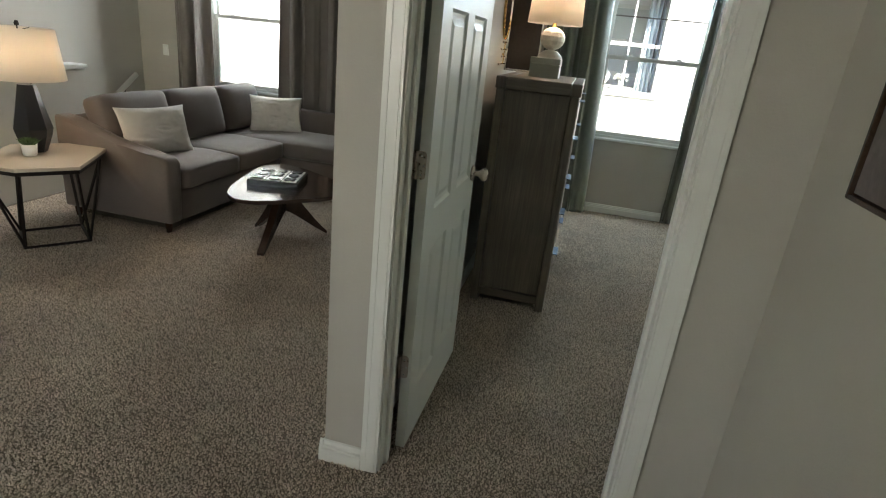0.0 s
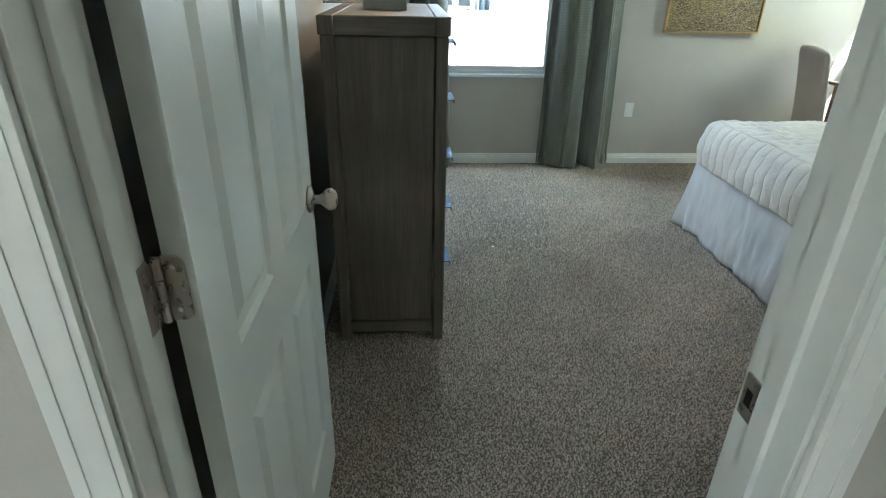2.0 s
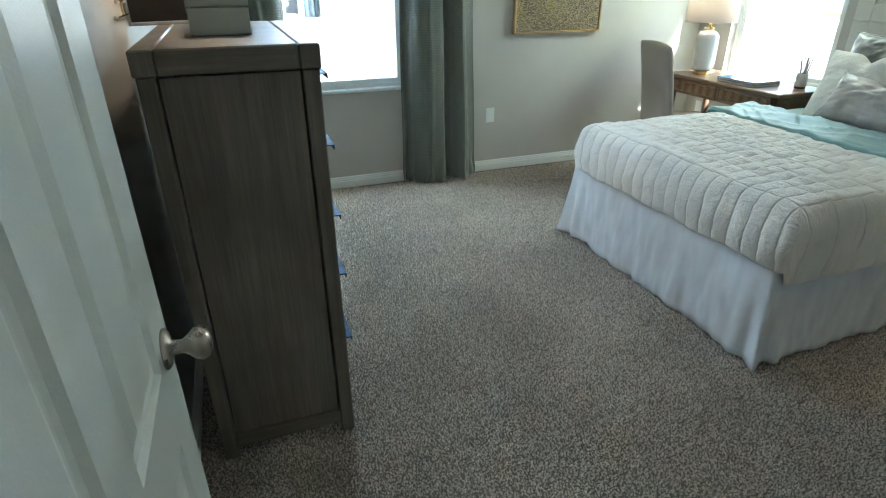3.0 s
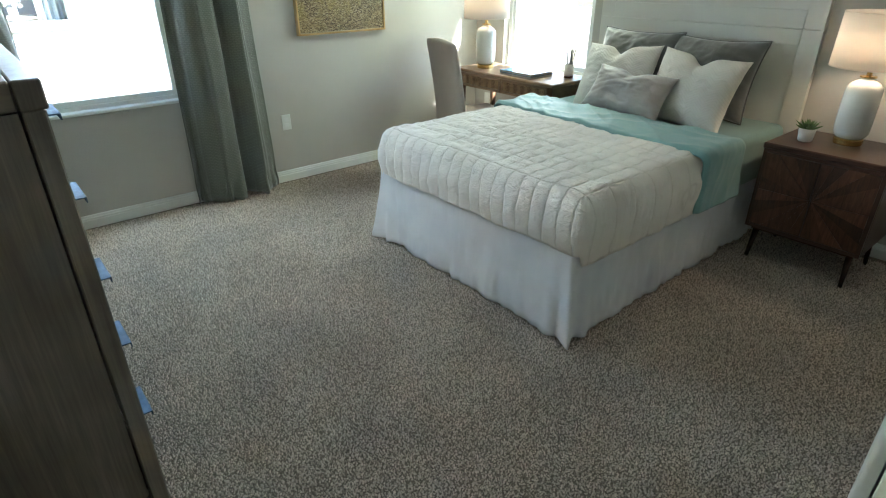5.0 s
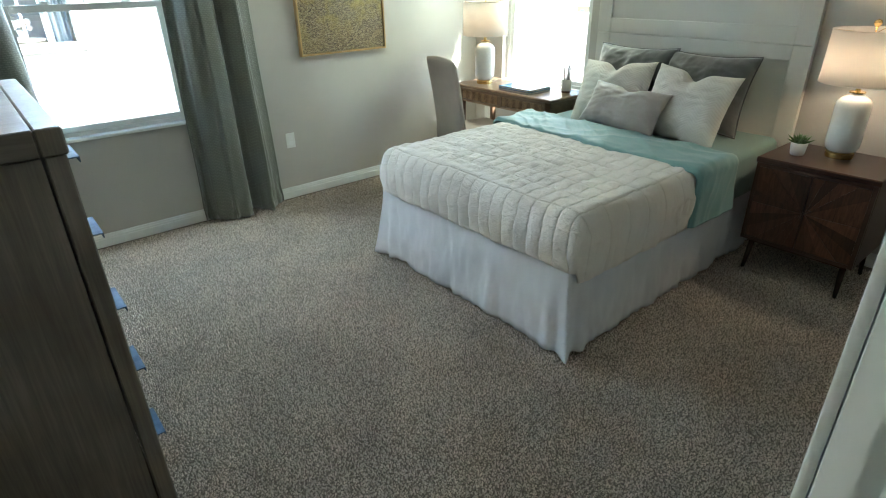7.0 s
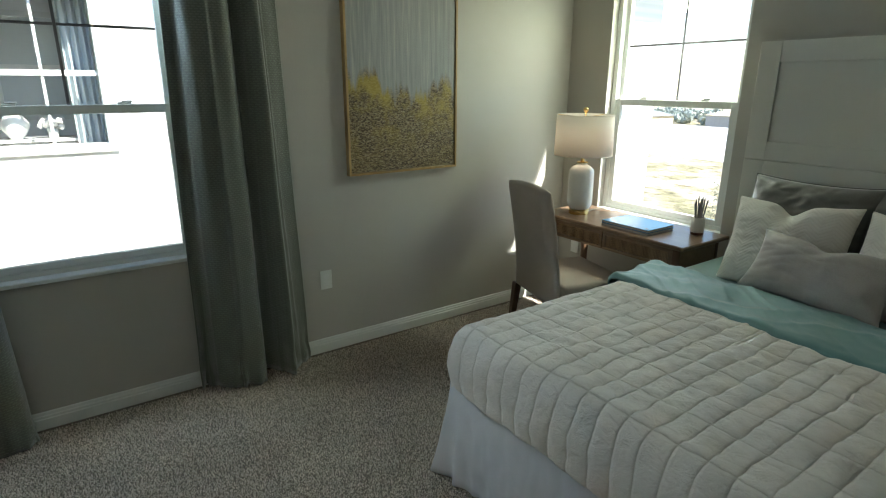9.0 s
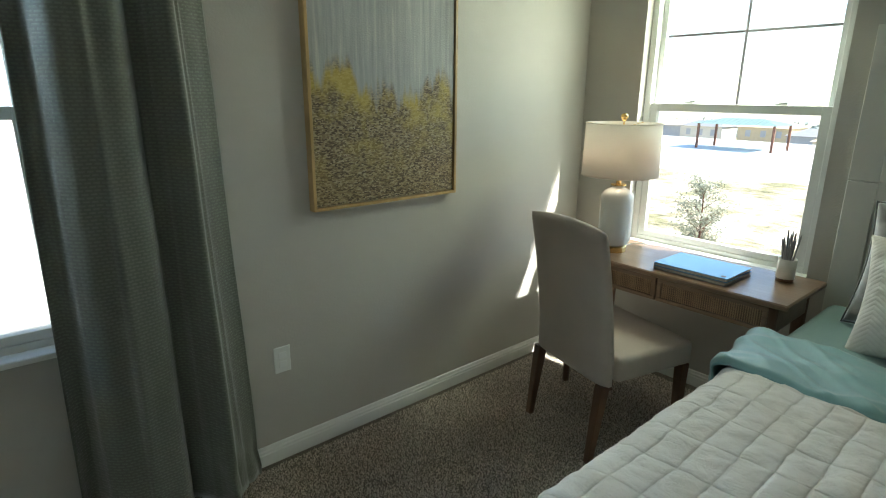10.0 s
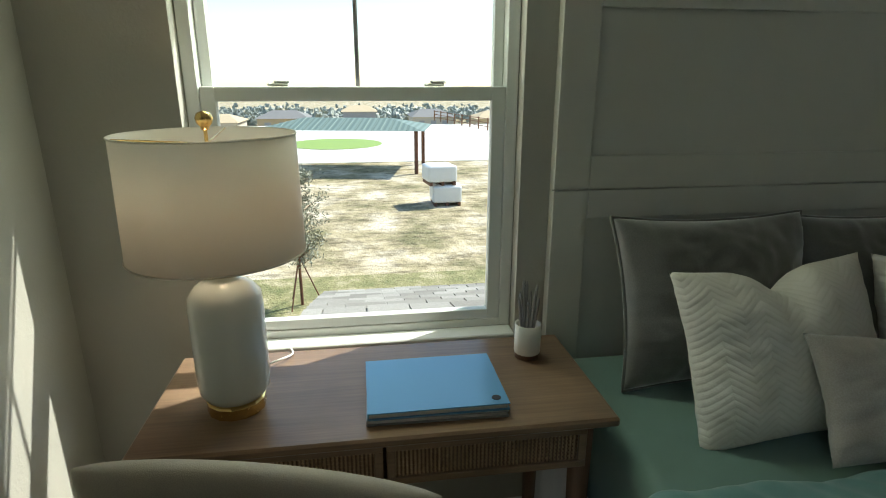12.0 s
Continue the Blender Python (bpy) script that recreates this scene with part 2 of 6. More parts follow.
def corridor_art_material():
    """Brown wash with a pale wheel: concentric rings joined by slanting bars."""
    m = Nodes("printed_canvas")

    def math_node(op, a, b):
        q = m.n("ShaderNodeMath")
        q.operation = op
        for k, v in enumerate((a, b)):
            if isinstance(v, (int, float)):
                q.inputs[k].default_value = v
            else:
                m.link(v, q.inputs[k])
        return q.outputs[0]
    sep = m.n("ShaderNodeSeparateXYZ")
    m.link(m.co, sep.inputs[0])
    x, z = sep.outputs[0], math_node("SUBTRACT", sep.outputs[2], 0.41)
    r = math_node("SQRT", math_node("ADD", math_node("MULTIPLY", x, x), math_node("MULTIPLY", z, z)), 0.0)
    soft = math_node("MULTIPLY", m.noise(30, 3), 0.012)
    r = math_node("ADD", r, soft)
    turn = math_node("ARCTAN2", z, x)
    step = math_node("PINGPONG", math_node("ADD", math_node("MULTIPLY", turn, 0.27), math_node("MULTIPLY", r, 0.9)), 0.042)
    bars = m.ramp(step, [(0.010, (1, 1, 1)), (0.014, (0, 0, 0))])
    within = m.ramp(r, [(0.185, (0, 0, 0)), (0.19, (1, 1, 1)), (0.365, (1, 1, 1)), (0.37, (0, 0, 0))])
    rings = m.ramp(math_node("PINGPONG", math_node("SUBTRACT", r, 0.365), 0.0875), [(0.010, (1, 1, 1)), (0.015, (0, 0, 0))])
    net = m.mix(1.0, within, m.mix(1.0, bars, rings, "LIGHTEN"), "MULTIPLY")
    ground = m.mix(1.0, m.ramp(m.noise(5, 6, 0.7, None, 1.0), [(0.3, (0.10, 0.08, 0.075)), (0.7, (0.21, 0.185, 0.18))]), m.ramp(m.noise(60, 4), [(0.3, (0.85, 0.85, 0.85)), (0.7, (1.05, 1.05, 1.05))]), "MULTIPLY")
    return m.done(m.mix(m.mix(1.0, net, (0.8, 0.8, 0.8), "MULTIPLY"), ground, (0.50, 0.46, 0.41)), 0.7, normal=m.bump(m.noise(90, 3), 0.2, 0.003))


def leaf_material(name, a, b):
    m = Nodes(name)
    col = m.ramp(m.noise(35, 3), [(0.3, a), (0.7, b)])
    return m.done(col, 0.5)


def dry_ground_material():
    m = Nodes("dry_ground")
    patch = m.ramp(m.noise(0.45, 6, 0.65), [(0.36, (0.20, 0.18, 0.085)), (0.48, (0.40, 0.33, 0.20)), (0.62, (0.62, 0.54, 0.41))])
    fine = m.ramp(m.noise(2.6, 6, 0.75, m.mapped((1, 0.45, 1))), [(0.36, (0.38, 0.37, 0.33)), (0.5, (0.95, 0.95, 0.95)), (0.66, (1.25, 1.25, 1.25))])
    return m.done(m.mix(1.0, patch, fine, "MULTIPLY"), 0.95, normal=m.bump(m.noise(3, 5, 0.7), 0.8, 0.15))


def banded(name, a, b, direction, scale, rough=0.5, amount=0.4):
    m = Nodes(name)
    w = m.n("ShaderNodeTexWave", Scale=scale, Distortion=0.3)
    w.bands_direction = direction
    m.link(m.co, w.inputs["Vector"])
    col = m.ramp(w.outputs["Fac"], [(0.2, a), (0.8, b)])
    return m.done(col, rough, normal=m.bump(w.outputs["Fac"], amount, 0.004))


WALL = paint("wall_paint", (0.475, 0.46, 0.41), 0.6, 0.22, 120)
CEIL = paint("ceiling_paint", (0.78, 0.77, 0.74), 0.8, 0.3, 60)
TRIM = paint("trim_paint", (0.75, 0.77, 0.73), 0.32, 0.05, 60)
DOORW = paint("door_paint", (0.70, 0.73, 0.69), 0.33, 0.1, 220)
PANELW = paint("panel_paint", (0.66, 0.65, 0.58), 0.38, 0.05, 60)
VINYL = paint("white_vinyl", (0.78, 0.80, 0.77), 0.35, 0.03, 40)
CARPET = carpet_material()
PILE = pile_material()
GLASS = glass_material()
NICKEL = metal("brushed_nickel", (0.46, 0.42, 0.37), 0.3)
BRASS = metal("brass", (0.80, 0.56, 0.22), 0.22)
CHROME = metal("polished_pull", (0.80, 0.82, 0.85), 0.18)
# Steel whose blue is the window sky's reflection, painted into the base colour.
PULL = metal("sky_tinted_steel_pull", (0.09, 0.13, 0.19), 0.62)
BLACKM = metal("dark_metal", (0.05, 0.045, 0.042), 0.45)
MUNTIN = paint("grille_grey", (0.22, 0.22, 0.22), 0.5)
GREYWOOD = wood("grey_stained_wood", (0.105, 0.087, 0.068), (0.255, 0.215, 0.172), 1.0, 2, 0.42)
GREYWOOD_H = wood("grey_stained_wood_rail", (0.105, 0.087, 0.068), (0.26, 0.22, 0.176), 1.0, 0, 0.42)
DESKWOOD = wood("walnut_desk", (0.17, 0.108, 0.068), (0.31, 0.205, 0.130), 0.9, 1, 0.30)
LEGWOOD = wood("walnut_leg", (0.11, 0.055, 0.03), (0.19, 0.10, 0.055), 1.0, 2, 0.4)
REDWOOD = wood("mahogany_veneer", (0.040, 0.018, 0.013), (0.088, 0.040, 0.027), 1.0, 1, 0.3)
DARKWOOD = wood("espresso_wood", (0.030, 0.017, 0.012), (0.068, 0.038, 0.025), 1.0, 0, 0.14)
TABLETOP = wood("polished_walnut_top", (0.030, 0.017, 0.012), (0.068, 0.038, 0.025), 1.0, 0, 0.06)
FRAMEWOOD = wood("gilt_oak", (0.42, 0.27, 0.10), (0.62, 0.43, 0.19), 1.0, 2, 0.35)
CANE = banded("cane_weave", (0.17, 0.10, 0.055), (0.46, 0.31, 0.18), "Y", 34.0, 0.6)
SKIRT = cloth("white_cotton", (0.74, 0.75, 0.77), 700, 0.9, 0.15, 0.05)
QUILT = stitched("cream_linen", (0.83, 0.78, 0.705), (0.146, 0.0775), wrinkle=0.38)
TEAL = cloth("teal_sateen", (0.19, 0.355, 0.345), 600, 0.5, 0.1, 0.05, 0.3)
SAGE = cloth("sage_sheet", (0.17, 0.285, 0.25), 600, 0.6, 0.1, 0.05, 0.3)
VELVET = cloth("slate_velvet", (0.105, 0.104, 0.094), 300, 0.42, 0.15, 0.2, 1.0)
CHEV = chevron_cloth("ivory_chevron_cotton", (0.78, 0.74, 0.665))
SILVER = cloth("silver_velvet", (0.40, 0.36, 0.325), 300, 0.45, 0.15, 0.12, 0.5)
CHAIRC = cloth("oatmeal_linen", (0.49, 0.425, 0.365), 600, 0.9, 0.25, 0.08)
CURT = curtain_cloth("sage_curtain", (0.112, 0.121, 0.094))
CURT2 = cloth("taupe_curtain", (0.19, 0.17, 0.15), 130, 0.8, 0.5, 0.25, 0.3, (1, 1, 3))
SOFAC = cloth("grey_tweed", (0.150, 0.126, 0.111), 420, 0.95, 0.35, 0.22, 0.3)
PILLW = cloth("offwhite_linen", (0.62, 0.60, 0.55), 420, 0.9, 0.3, 0.08)
CERAM = Nodes("white_ceramic").done((0.70, 0.72, 0.69), 0.12)
CUPW = paint("matt_ceramic", (0.72, 0.70, 0.66), 0.5)
SHADE = shade_material("linen_shade", (0.80, 0.76, 0.70), 0.45)
SUNBURST = veneer("sunburst_veneer", (0.048, 0.022, 0.015), (0.150, 0.070, 0.043))
MARBLE = paint("pale_stone", (0.62, 0.55, 0.45), 0.2)


# ---- mesh helpers ----
def finish(bm, name, material, smooth=False):
    bmesh.ops.recalc_face_normals(bm, faces=bm.faces)
    me = bpy.data.meshes.new(name)
    bm.to_mesh(me)
    bm.free()
    me.materials.append(material)
    if smooth:
        me.polygons.foreach_set("use_smooth", [True] * len(me.polygons))
    return me


def part(name, bm, material, parent, label="", smooth=False):
    ob = new(name, finish(bm, name, material, smooth))
    ob.parent = parent
    return tagged(ob, label)


def thing(name, x, y, z, label, category, group="", kind="", rz=0):
    ob = new(name)
    ob.empty_display_size = 0.1
    ob.matrix_world = pose(x, y, z, 0, 0, rz)
    return tagged(ob, label, category, group, kind)


def solid(name, bm, material, label="", category="", kind="", smooth=False):
    return tagged(new(name, finish(bm, name, material, smooth)), label, category, "", kind)


def box(bm, x0, x1, y0, y1, z0, z1, bevel=0.0, seg=1):
    geo = bmesh.ops.create_cube(bm, size=1.0)["verts"]
    for v in geo:
        v.co = Vector((x0 + (v.co.x + 0.5) * (x1 - x0), y0 + (v.co.y + 0.5) * (y1 - y0), z0 + (v.co.z + 0.5) * (z1 - z0)))
    if bevel:
        edges = {e for v in geo for e in v.link_edges}
        bmesh.ops.bevel(bm, geom=list(edges), offset=bevel, segments=seg, affect="EDGES", profile=0.5)
    return bm


def boxes(*rows, bevel=0.0):
    bm = bmesh.new()
    for r in rows:
        box(bm, *r, bevel)
    return bm


def lathe(profile, seg=40, squash=None):
    """A turned body from (radius, z) rows; squash(angle) scales the radius."""
    bm = bmesh.new()
    rings = []
    for r, z in profile:
        rings.append([bm.verts.new((r * (squash(2 * math.pi * i / seg) if squash else 1) * math.cos(2 * math.pi * i / seg), r * (squash(2 * math.pi * i / seg) if squash else 1) * math.sin(2 * math.pi * i / seg), z)) for i in range(seg)])
    for a, b in zip(rings, rings[1:]):
        for i in range(seg):
            bm.faces.new((a[i], a[(i + 1) % seg], b[(i + 1) % seg], b[i]))
    bm.faces.new(rings[0])
    bm.faces.new(rings[-1])
    return bm


def rod(bm, a, b, r0, r1=None, seg=12):
    """A tapered bar from a to b."""
    r1 = r0 if r1 is None else r1
    a, b = Vector(a), Vector(b)
    m = Matrix.Translation((a + b) / 2) @ (b - a).to_track_quat("Z", "Y").to_matrix().to_4x4()
    bmesh.ops.create_cone(bm, cap_ends=True, segments=seg, radius1=r0, radius2=r1, depth=(b - a).length, matrix=m)
    return bm


def bar(bm, a, b, w):
    return rod(bm, a, b, w * 0.7071, None, 4)


def prism(outline, z0, z1, bevel=0.0):
    bm = bmesh.new()
    lo = [bm.verts.new((x, y, z0)) for x, y in outline]
    hi = [bm.verts.new((x, y, z1)) for x, y in outline]
    bm.faces.new(lo)
    bm.faces.new(hi)
    n = len(outline)
    for i in range(n):
        bm.faces.new((lo[i], lo[(i + 1) % n], hi[(i + 1) % n], hi[i]))
    if bevel:
        bmesh.ops.bevel(bm, geom=list(bm.edges), offset=bevel, segments=2, affect="EDGES", profile=0.5)
    return bm


def grid_sheet(nu, nv, fn):
    """A sheet of nu x nv cells whose points are fn(u, v), u and v from 0 to 1."""
    bm = bmesh.new()
    vs = [[bm.verts.new(fn(i / nu, j / nv)) for j in range(nv + 1)] for i in range(nu + 1)]
    for i in range(nu):
        for j in range(nv):
            bm.faces.new((vs[i][j], vs[i + 1][j], vs[i + 1][j + 1], vs[i][j + 1]))
    return bm


def thicken(ob, t, offset=-1.0):
    md = ob.modifiers.new("thickness", "SOLIDIFY")
    md.thickness, md.offset = t, offset
    return ob


def wob(x, y, z, s):
    return noise.noise(Vector((x * s, y * s, z * s)))


# ---- setting ----
X0, X1, Y0, Y1, CEILING = -4.98, 3.62, -2.6, 5.62, 2.6
WT = 0.16
SILL, HEAD = 0.714, 2.19
WY0, WY1 = 1.462, 1.586

fl = boxes((-4.10, X1 + WT, Y0 - WT, Y1 + WT, -0.25, 0.0), (X0 - WT, -4.10, 5.34, Y1 + WT, -0.25, 0.0), (X0 - WT, -4.10, Y0 - WT, -0.4, -0.25, 0.0))
solid("floor", fl, CARPET, "taupe flecked cut-pile carpet over the whole floor", "floor", "structure")
solid("ceiling", boxes((X0 - WT, X1 + WT, Y0 - WT, Y1 + WT, CEILING, CEILING + 0.25)), CEIL, "smooth white painted ceiling", "ceiling", "structure")

solid("roof", boxes((X0 - 0.6, 4.25, Y0 - 0.5, Y1 + 0.5, 3.02, 3.2), (X0 - WT, X1 + WT, Y0 - WT, Y1 + WT, CEILING + 0.251, 3.019)), CEIL, "flat roof slab with white eaves", "roof", "structure")


def wall_with_windows(name, axis, at, lo, hi, holes, thick, label):
    """A wall along an axis, its inner face at `at`, with holes (a, b, z0, z1)."""
    bm = bmesh.new()

    def block(a, b, z0, z1):
        if b - a < 1e-4:
            return
        if axis == "x":
            box(bm, a, b, min(at, at + thick), max(at, at + thick), z0, z1)
        else:
            box(bm, min(at, at + thick), max(at, at + thick), a, b, z0, z1)
    last = lo
    for a, b, z0, z1 in holes:
        block(last, a, 0 if name != "wall_west" else -3, CEILING)
        if z0 > 0:
            block(a, b, 0, z0)
        block(a, b, z1, CEILING)
        last = b
    block(last, hi, 0 if name != "wall_west" else -3, CEILING)
    return solid(name, bm, WALL, label, "wall", "structure")


wall_with_windows("wall_north", "x", Y1, X0 - WT, X1 + WT, [(-4.103, -3.167, SILL, HEAD), (0.037, 0.973, SILL, HEAD)], WT, "greige painted outer wall with two sash windows")
wall_with_windows("wall_east", "y", X1, Y0 - WT, Y1, [(4.329, 5.265, SILL, HEAD)], WT, "greige painted outer wall with one sash window")
wall_with_windows("wall_west", "y", X0, Y0 - WT, Y1, [], -WT, "greige painted stair wall")
# The opening here is added, out of view, to let light into the hall.
wall_with_windows("wall_south", "x", Y0, X0, X1, [(-2.668, -1.732, SILL, HEAD)], -WT, "unseen greige painted back wall with an added window")
DX0, DX1, DH = -0.512, 0.267, 2.04
wall_with_windows("wall_doorway", "x", WY0, -0.722, X1, [(DX0 - 0.02, DX1 + 0.02, 0, DH + 0.02)], WY1 - WY0, "greige painted wall with the bedroom doorway")
wall_with_windows("wall_partition", "y", -0.600, WY1, Y1, [], -0.122, "greige painted wall between lounge and bedroom")
wall_with_windows("wall_corridor", "y", 0.530, Y0, WY0, [], 0.12, "greige painted corridor wall")


def baseboard(name, a, b, normal):
    """A moulded skirting board from a to b along a wall face; normal points into the room."""
    bm = bmesh.new()
    nx, ny = normal
    prof = [(0.0, 0.0), (0.016, 0.0), (0.016, 0.052), (0.012, 0.056), (0.012, 0.066), (0.008, 0.071), (0.006, 0.082), (0.0, 0.086)]
    ends = []
    for px, py in (a, b):
        ends.append([bm.verts.new((px + nx * (d + 0.001), py + ny * (d + 0.001), z)) for d, z in prof])
    for i in range(len(prof)):
        j = (i + 1) % len(prof)
        bm.faces.new((ends[0][i], ends[0][j], ends[1][j], ends[1][i]))
    bm.faces.new(ends[0])
    bm.faces.new(ends[1])
    return solid(name, bm, TRIM, "white moulded baseboard", "baseboard", "structure")


baseboard("baseboard_north", (-0.600, Y1), (X1, Y1), (0, -1))
baseboard("baseboard_east", (X1, WY1), (X1, Y1 - 0.02), (-1, 0))
baseboard("baseboard_partition", (-0.600, WY1 + 0.02), (-0.600, Y1 - 0.02), (1, 0))
baseboard("baseboard_doorway_room", (0.36, WY1), (X1 - 0.02, WY1), (0, 1))
baseboard("baseboard_doorway_end", (-0.739, WY0), (-0.580, WY0), (0, -1))
baseboard("baseboard_lounge_partition", (-0.722, WY0 - 0.016), (-0.722, Y1 - 0.02), (-1, 0))
baseboard("baseboard_doorway_hall", (0.342, WY0), (0.513, WY0), (0, -1))
baseboard("baseboard_corridor", (0.530, Y0), (0.530, WY0 - 0.017), (-1, 0))
baseboard("baseboard_lounge_north", (-4.10, Y1), (-0.745, Y1), (0, -1))


def casing(name, x0, x1, face, out):
    """Moulded architrave round the doorway on one face of the wall."""
    ob = thing(name, 0, 0, 0, "white moulded door casing", "door casing", kind="structure")
    w = 0.060
    for side, xin in ((-1, x0), (1, x1)):
        bm = bmesh.new()
        for k, (d0, d1, t) in enumerate(((0.0, 0.010, 0.0105), (0.010, 0.042, 0.0125), (0.042, w, 0.0145))):
            a, b = xin + side * d0, xin + side * (d1 + (0.002 if d1 < w else 0.0))
            y0, y1 = face, face + out * t
            box(bm, min(a, b), max(a, b), min(y0, y1), max(y0, y1), 0, DH + 0.005 + d1, 0.0004)
        part("jamb_casing", bm, TRIM, ob)
    bm = bmesh.new()
    for d0, d1, t in ((0.0, 0.010, 0.0105), (0.010, 0.042, 0.0125), (0.042, w, 0.0145)):
        y0, y1 = face, face + out * t
        box(bm, x0, x1, min(y0, y1), max(y0, y1), DH + 0.006 + d0, DH + 0.006 + d1, 0.0004)
    part("head_casing", bm, TRIM, ob)
    return ob


casing("trim_door_hall", DX0 - 0.006, DX1 + 0.006, WY0 - 0.001, -1)
casing("trim_door_room", DX0 - 0.006, DX1 + 0.006, WY1 + 0.001, 1)
jamb = thing("door_frame", 0, 0, 0, "white painted door jamb with stop and strike plate", "door frame", kind="structure")
for x0, x1, stop0, stop1 in ((DX0 - 0.019, DX0, DX0, DX0 + 0.011), (DX1, DX1 + 0.019, DX1 - 0.011, DX1)):
    part("jamb", boxes((x0, x1, WY0 + 0.001, WY1 - 0.001, 0, DH), (stop0, stop1, WY0 + 0.045, WY0 + 0.080, 0, DH - 0.001), bevel=0.001), TRIM, jamb)
part("head_jamb", boxes((DX0 - 0.019, DX1 + 0.019, WY0 + 0.002, WY1 - 0.002, DH + 0.001, DH + 0.019)), TRIM, jamb)
strike = part("strike_plate", boxes((DX1 - 0.0025, DX1 + 0.001, 1.551, 1.583, 0.892, 0.962), bevel=0.001), NICKEL, jamb, "small nickel strike plate")
# No hole is cut: a black chip on the plate paints in its shade.
part("latch_hole_shade", boxes((DX1 - 0.0032, DX1 - 0.0026, 1.560, 1.574, 0.914, 0.940)), BLACKM, strike, "black chip standing in for the shaded latch opening")


# ---- windows ----
def window(name, x, y, rz, label):
    """Single-hung sash window; local x along the wall, y outwards from the inner face, z from the floor."""
    w = thing(name, x, y, 0, label, "window", kind="structure", rz=rz)
    hw = 0.466
    part("window_frame", boxes((-hw, -hw + 0.035, 0.055, 0.15, SILL + 0.02, HEAD), (hw - 0.035, hw, 0.055, 0.15, SILL + 0.02, HEAD), (-hw + 0.035, hw - 0.035, 0.055, 0.15, HEAD - 0.035, HEAD), (-hw + 0.035, hw - 0.035, 0.055, 0.15, SILL + 0.02, SILL + 0.045), bevel=0.002), VINYL, w)
    part("window_sill", boxes((-hw + 0.001, hw - 0.001, -0.018, 0.054, SILL + 0.001, SILL + 0.022), bevel=0.004), VINYL, w, "white sill board")
    zr = 1.475
    iw = hw - 0.036
    for nm, y0, y1, za, zb, th in (("lower_sash", 0.060, 0.092, SILL + 0.046, zr + 0.02, 0.040), ("upper_sash", 0.098, 0.130, zr - 0.015, HEAD - 0.036, 0.030)):
        s = part(nm, boxes((-iw, -iw + th, y0, y1, za, zb), (iw - th, iw, y0, y1, za, zb), (-iw + th, iw - th, y0, y1, za, za + 0.032), (-iw + th, iw - th, y0, y1, zb - th, zb), bevel=0.002), VINYL, w)
        p = part("pane", boxes((-iw + th, iw - th, y0 + 0.012, y0 + 0.016, za + 0.032, zb - th)), GLASS, s, "clear glass pane")
        p.visible_shadow = False
        if nm == "upper_sash":
            part("muntin", boxes((-0.006, 0.006, y0 + 0.018, y0 + 0.024, za + 0.032, zb - th)), MUNTIN, s, "grey grille bar")
            zm = (za + zb) / 2 + 0.03
            part("muntin", boxes((-iw + th, -0.007, y0 + 0.018, y0 + 0.024, zm - 0.006, zm + 0.006), (0.007, iw - th, y0 + 0.018, y0 + 0.024, zm - 0.006, zm + 0.006)), MUNTIN, s, "grey grille bar")
        else:
            for sx in (-0.22, 0.22):
                bm = boxes((sx - 0.03, sx + 0.03, 0.066, 0.090, zb + 0.0005, zb + 0.009), bevel=0.003)
                box(bm, sx - 0.012, sx + 0.034, 0.068, 0.084, zb + 0.009, zb + 0.017, 0.003)
                part("sash_lock", bm, VINYL, s)
    return w


window("window_1", 0.505, Y1, 0, "unseen white vinyl sash window added to light the hall with grilles")
window("window_2", X1, 4.797, -90, "unseen white vinyl sash window added to light the hall over the desk")
# Unseen window, added as a way in for the hall's fill light.
window("window_unseen", -2.2, Y0, 180, "unseen white vinyl sash window added to light the hall")
window("window_3", -3.635, Y1, 0, "unseen white vinyl sash window added to light the hall behind the sofa")


# ---- bedroom door ----
door = thing("door_1", -0.499, 1.602, 0, "white six-panel interior door standing open", "door", kind="structure", rz=-0.8)
DW = 0.765


def panel_door():
    """Leaf along local y, its visible face towards +x; six raised panels on both faces."""
    bm = bmesh.new()
    t, z0, z1 = 0.035, 0.012, 2.025
    rows_y = [0.0, 0.108, 0.330, 0.430, 0.655, DW]
    rows_z = [z0, 0.225, 0.790, 0.930, 1.560, 1.660, 1.905, z1]
    for i in range(5):
        for k in range(7):
            a, b, c, d = rows_y[i], rows_y[i + 1], rows_z[k], rows_z[k + 1]
            if i in (1, 3) and k in (1, 3, 5):
                continue
            box(bm, 0, t, a, b, c, d)
    for i in (1, 3):
        for k in (1, 3, 5):
            a, b, c, d = rows_y[i], rows_y[i + 1], rows_z[k], rows_z[k + 1]
            for face, s in ((t, -1), (0, 1)):
                rings = [(0, 0), (0.010, 0.008), (0.020, 0.010), (0.026, 0.010), (0.048, 0.002)]
                loops = []
                for ins, dep in rings:
                    x = face + s * dep
                    loops.append([bm.verts.new(p) for p in ((x, a + ins, c + ins), (x, b - ins, c + ins), (x, b - ins, d - ins), (x, a + ins, d - ins))])
                for l0, l1 in zip(loops, loops[1:]):
                    for q in range(4):
                        bm.faces.new((l0[q], l0[(q + 1) % 4], l1[(q + 1) % 4], l1[q]))
                bm.faces.new(loops[-1])
    return bm


leaf = part("door_leaf", panel_door(), DOORW, door)


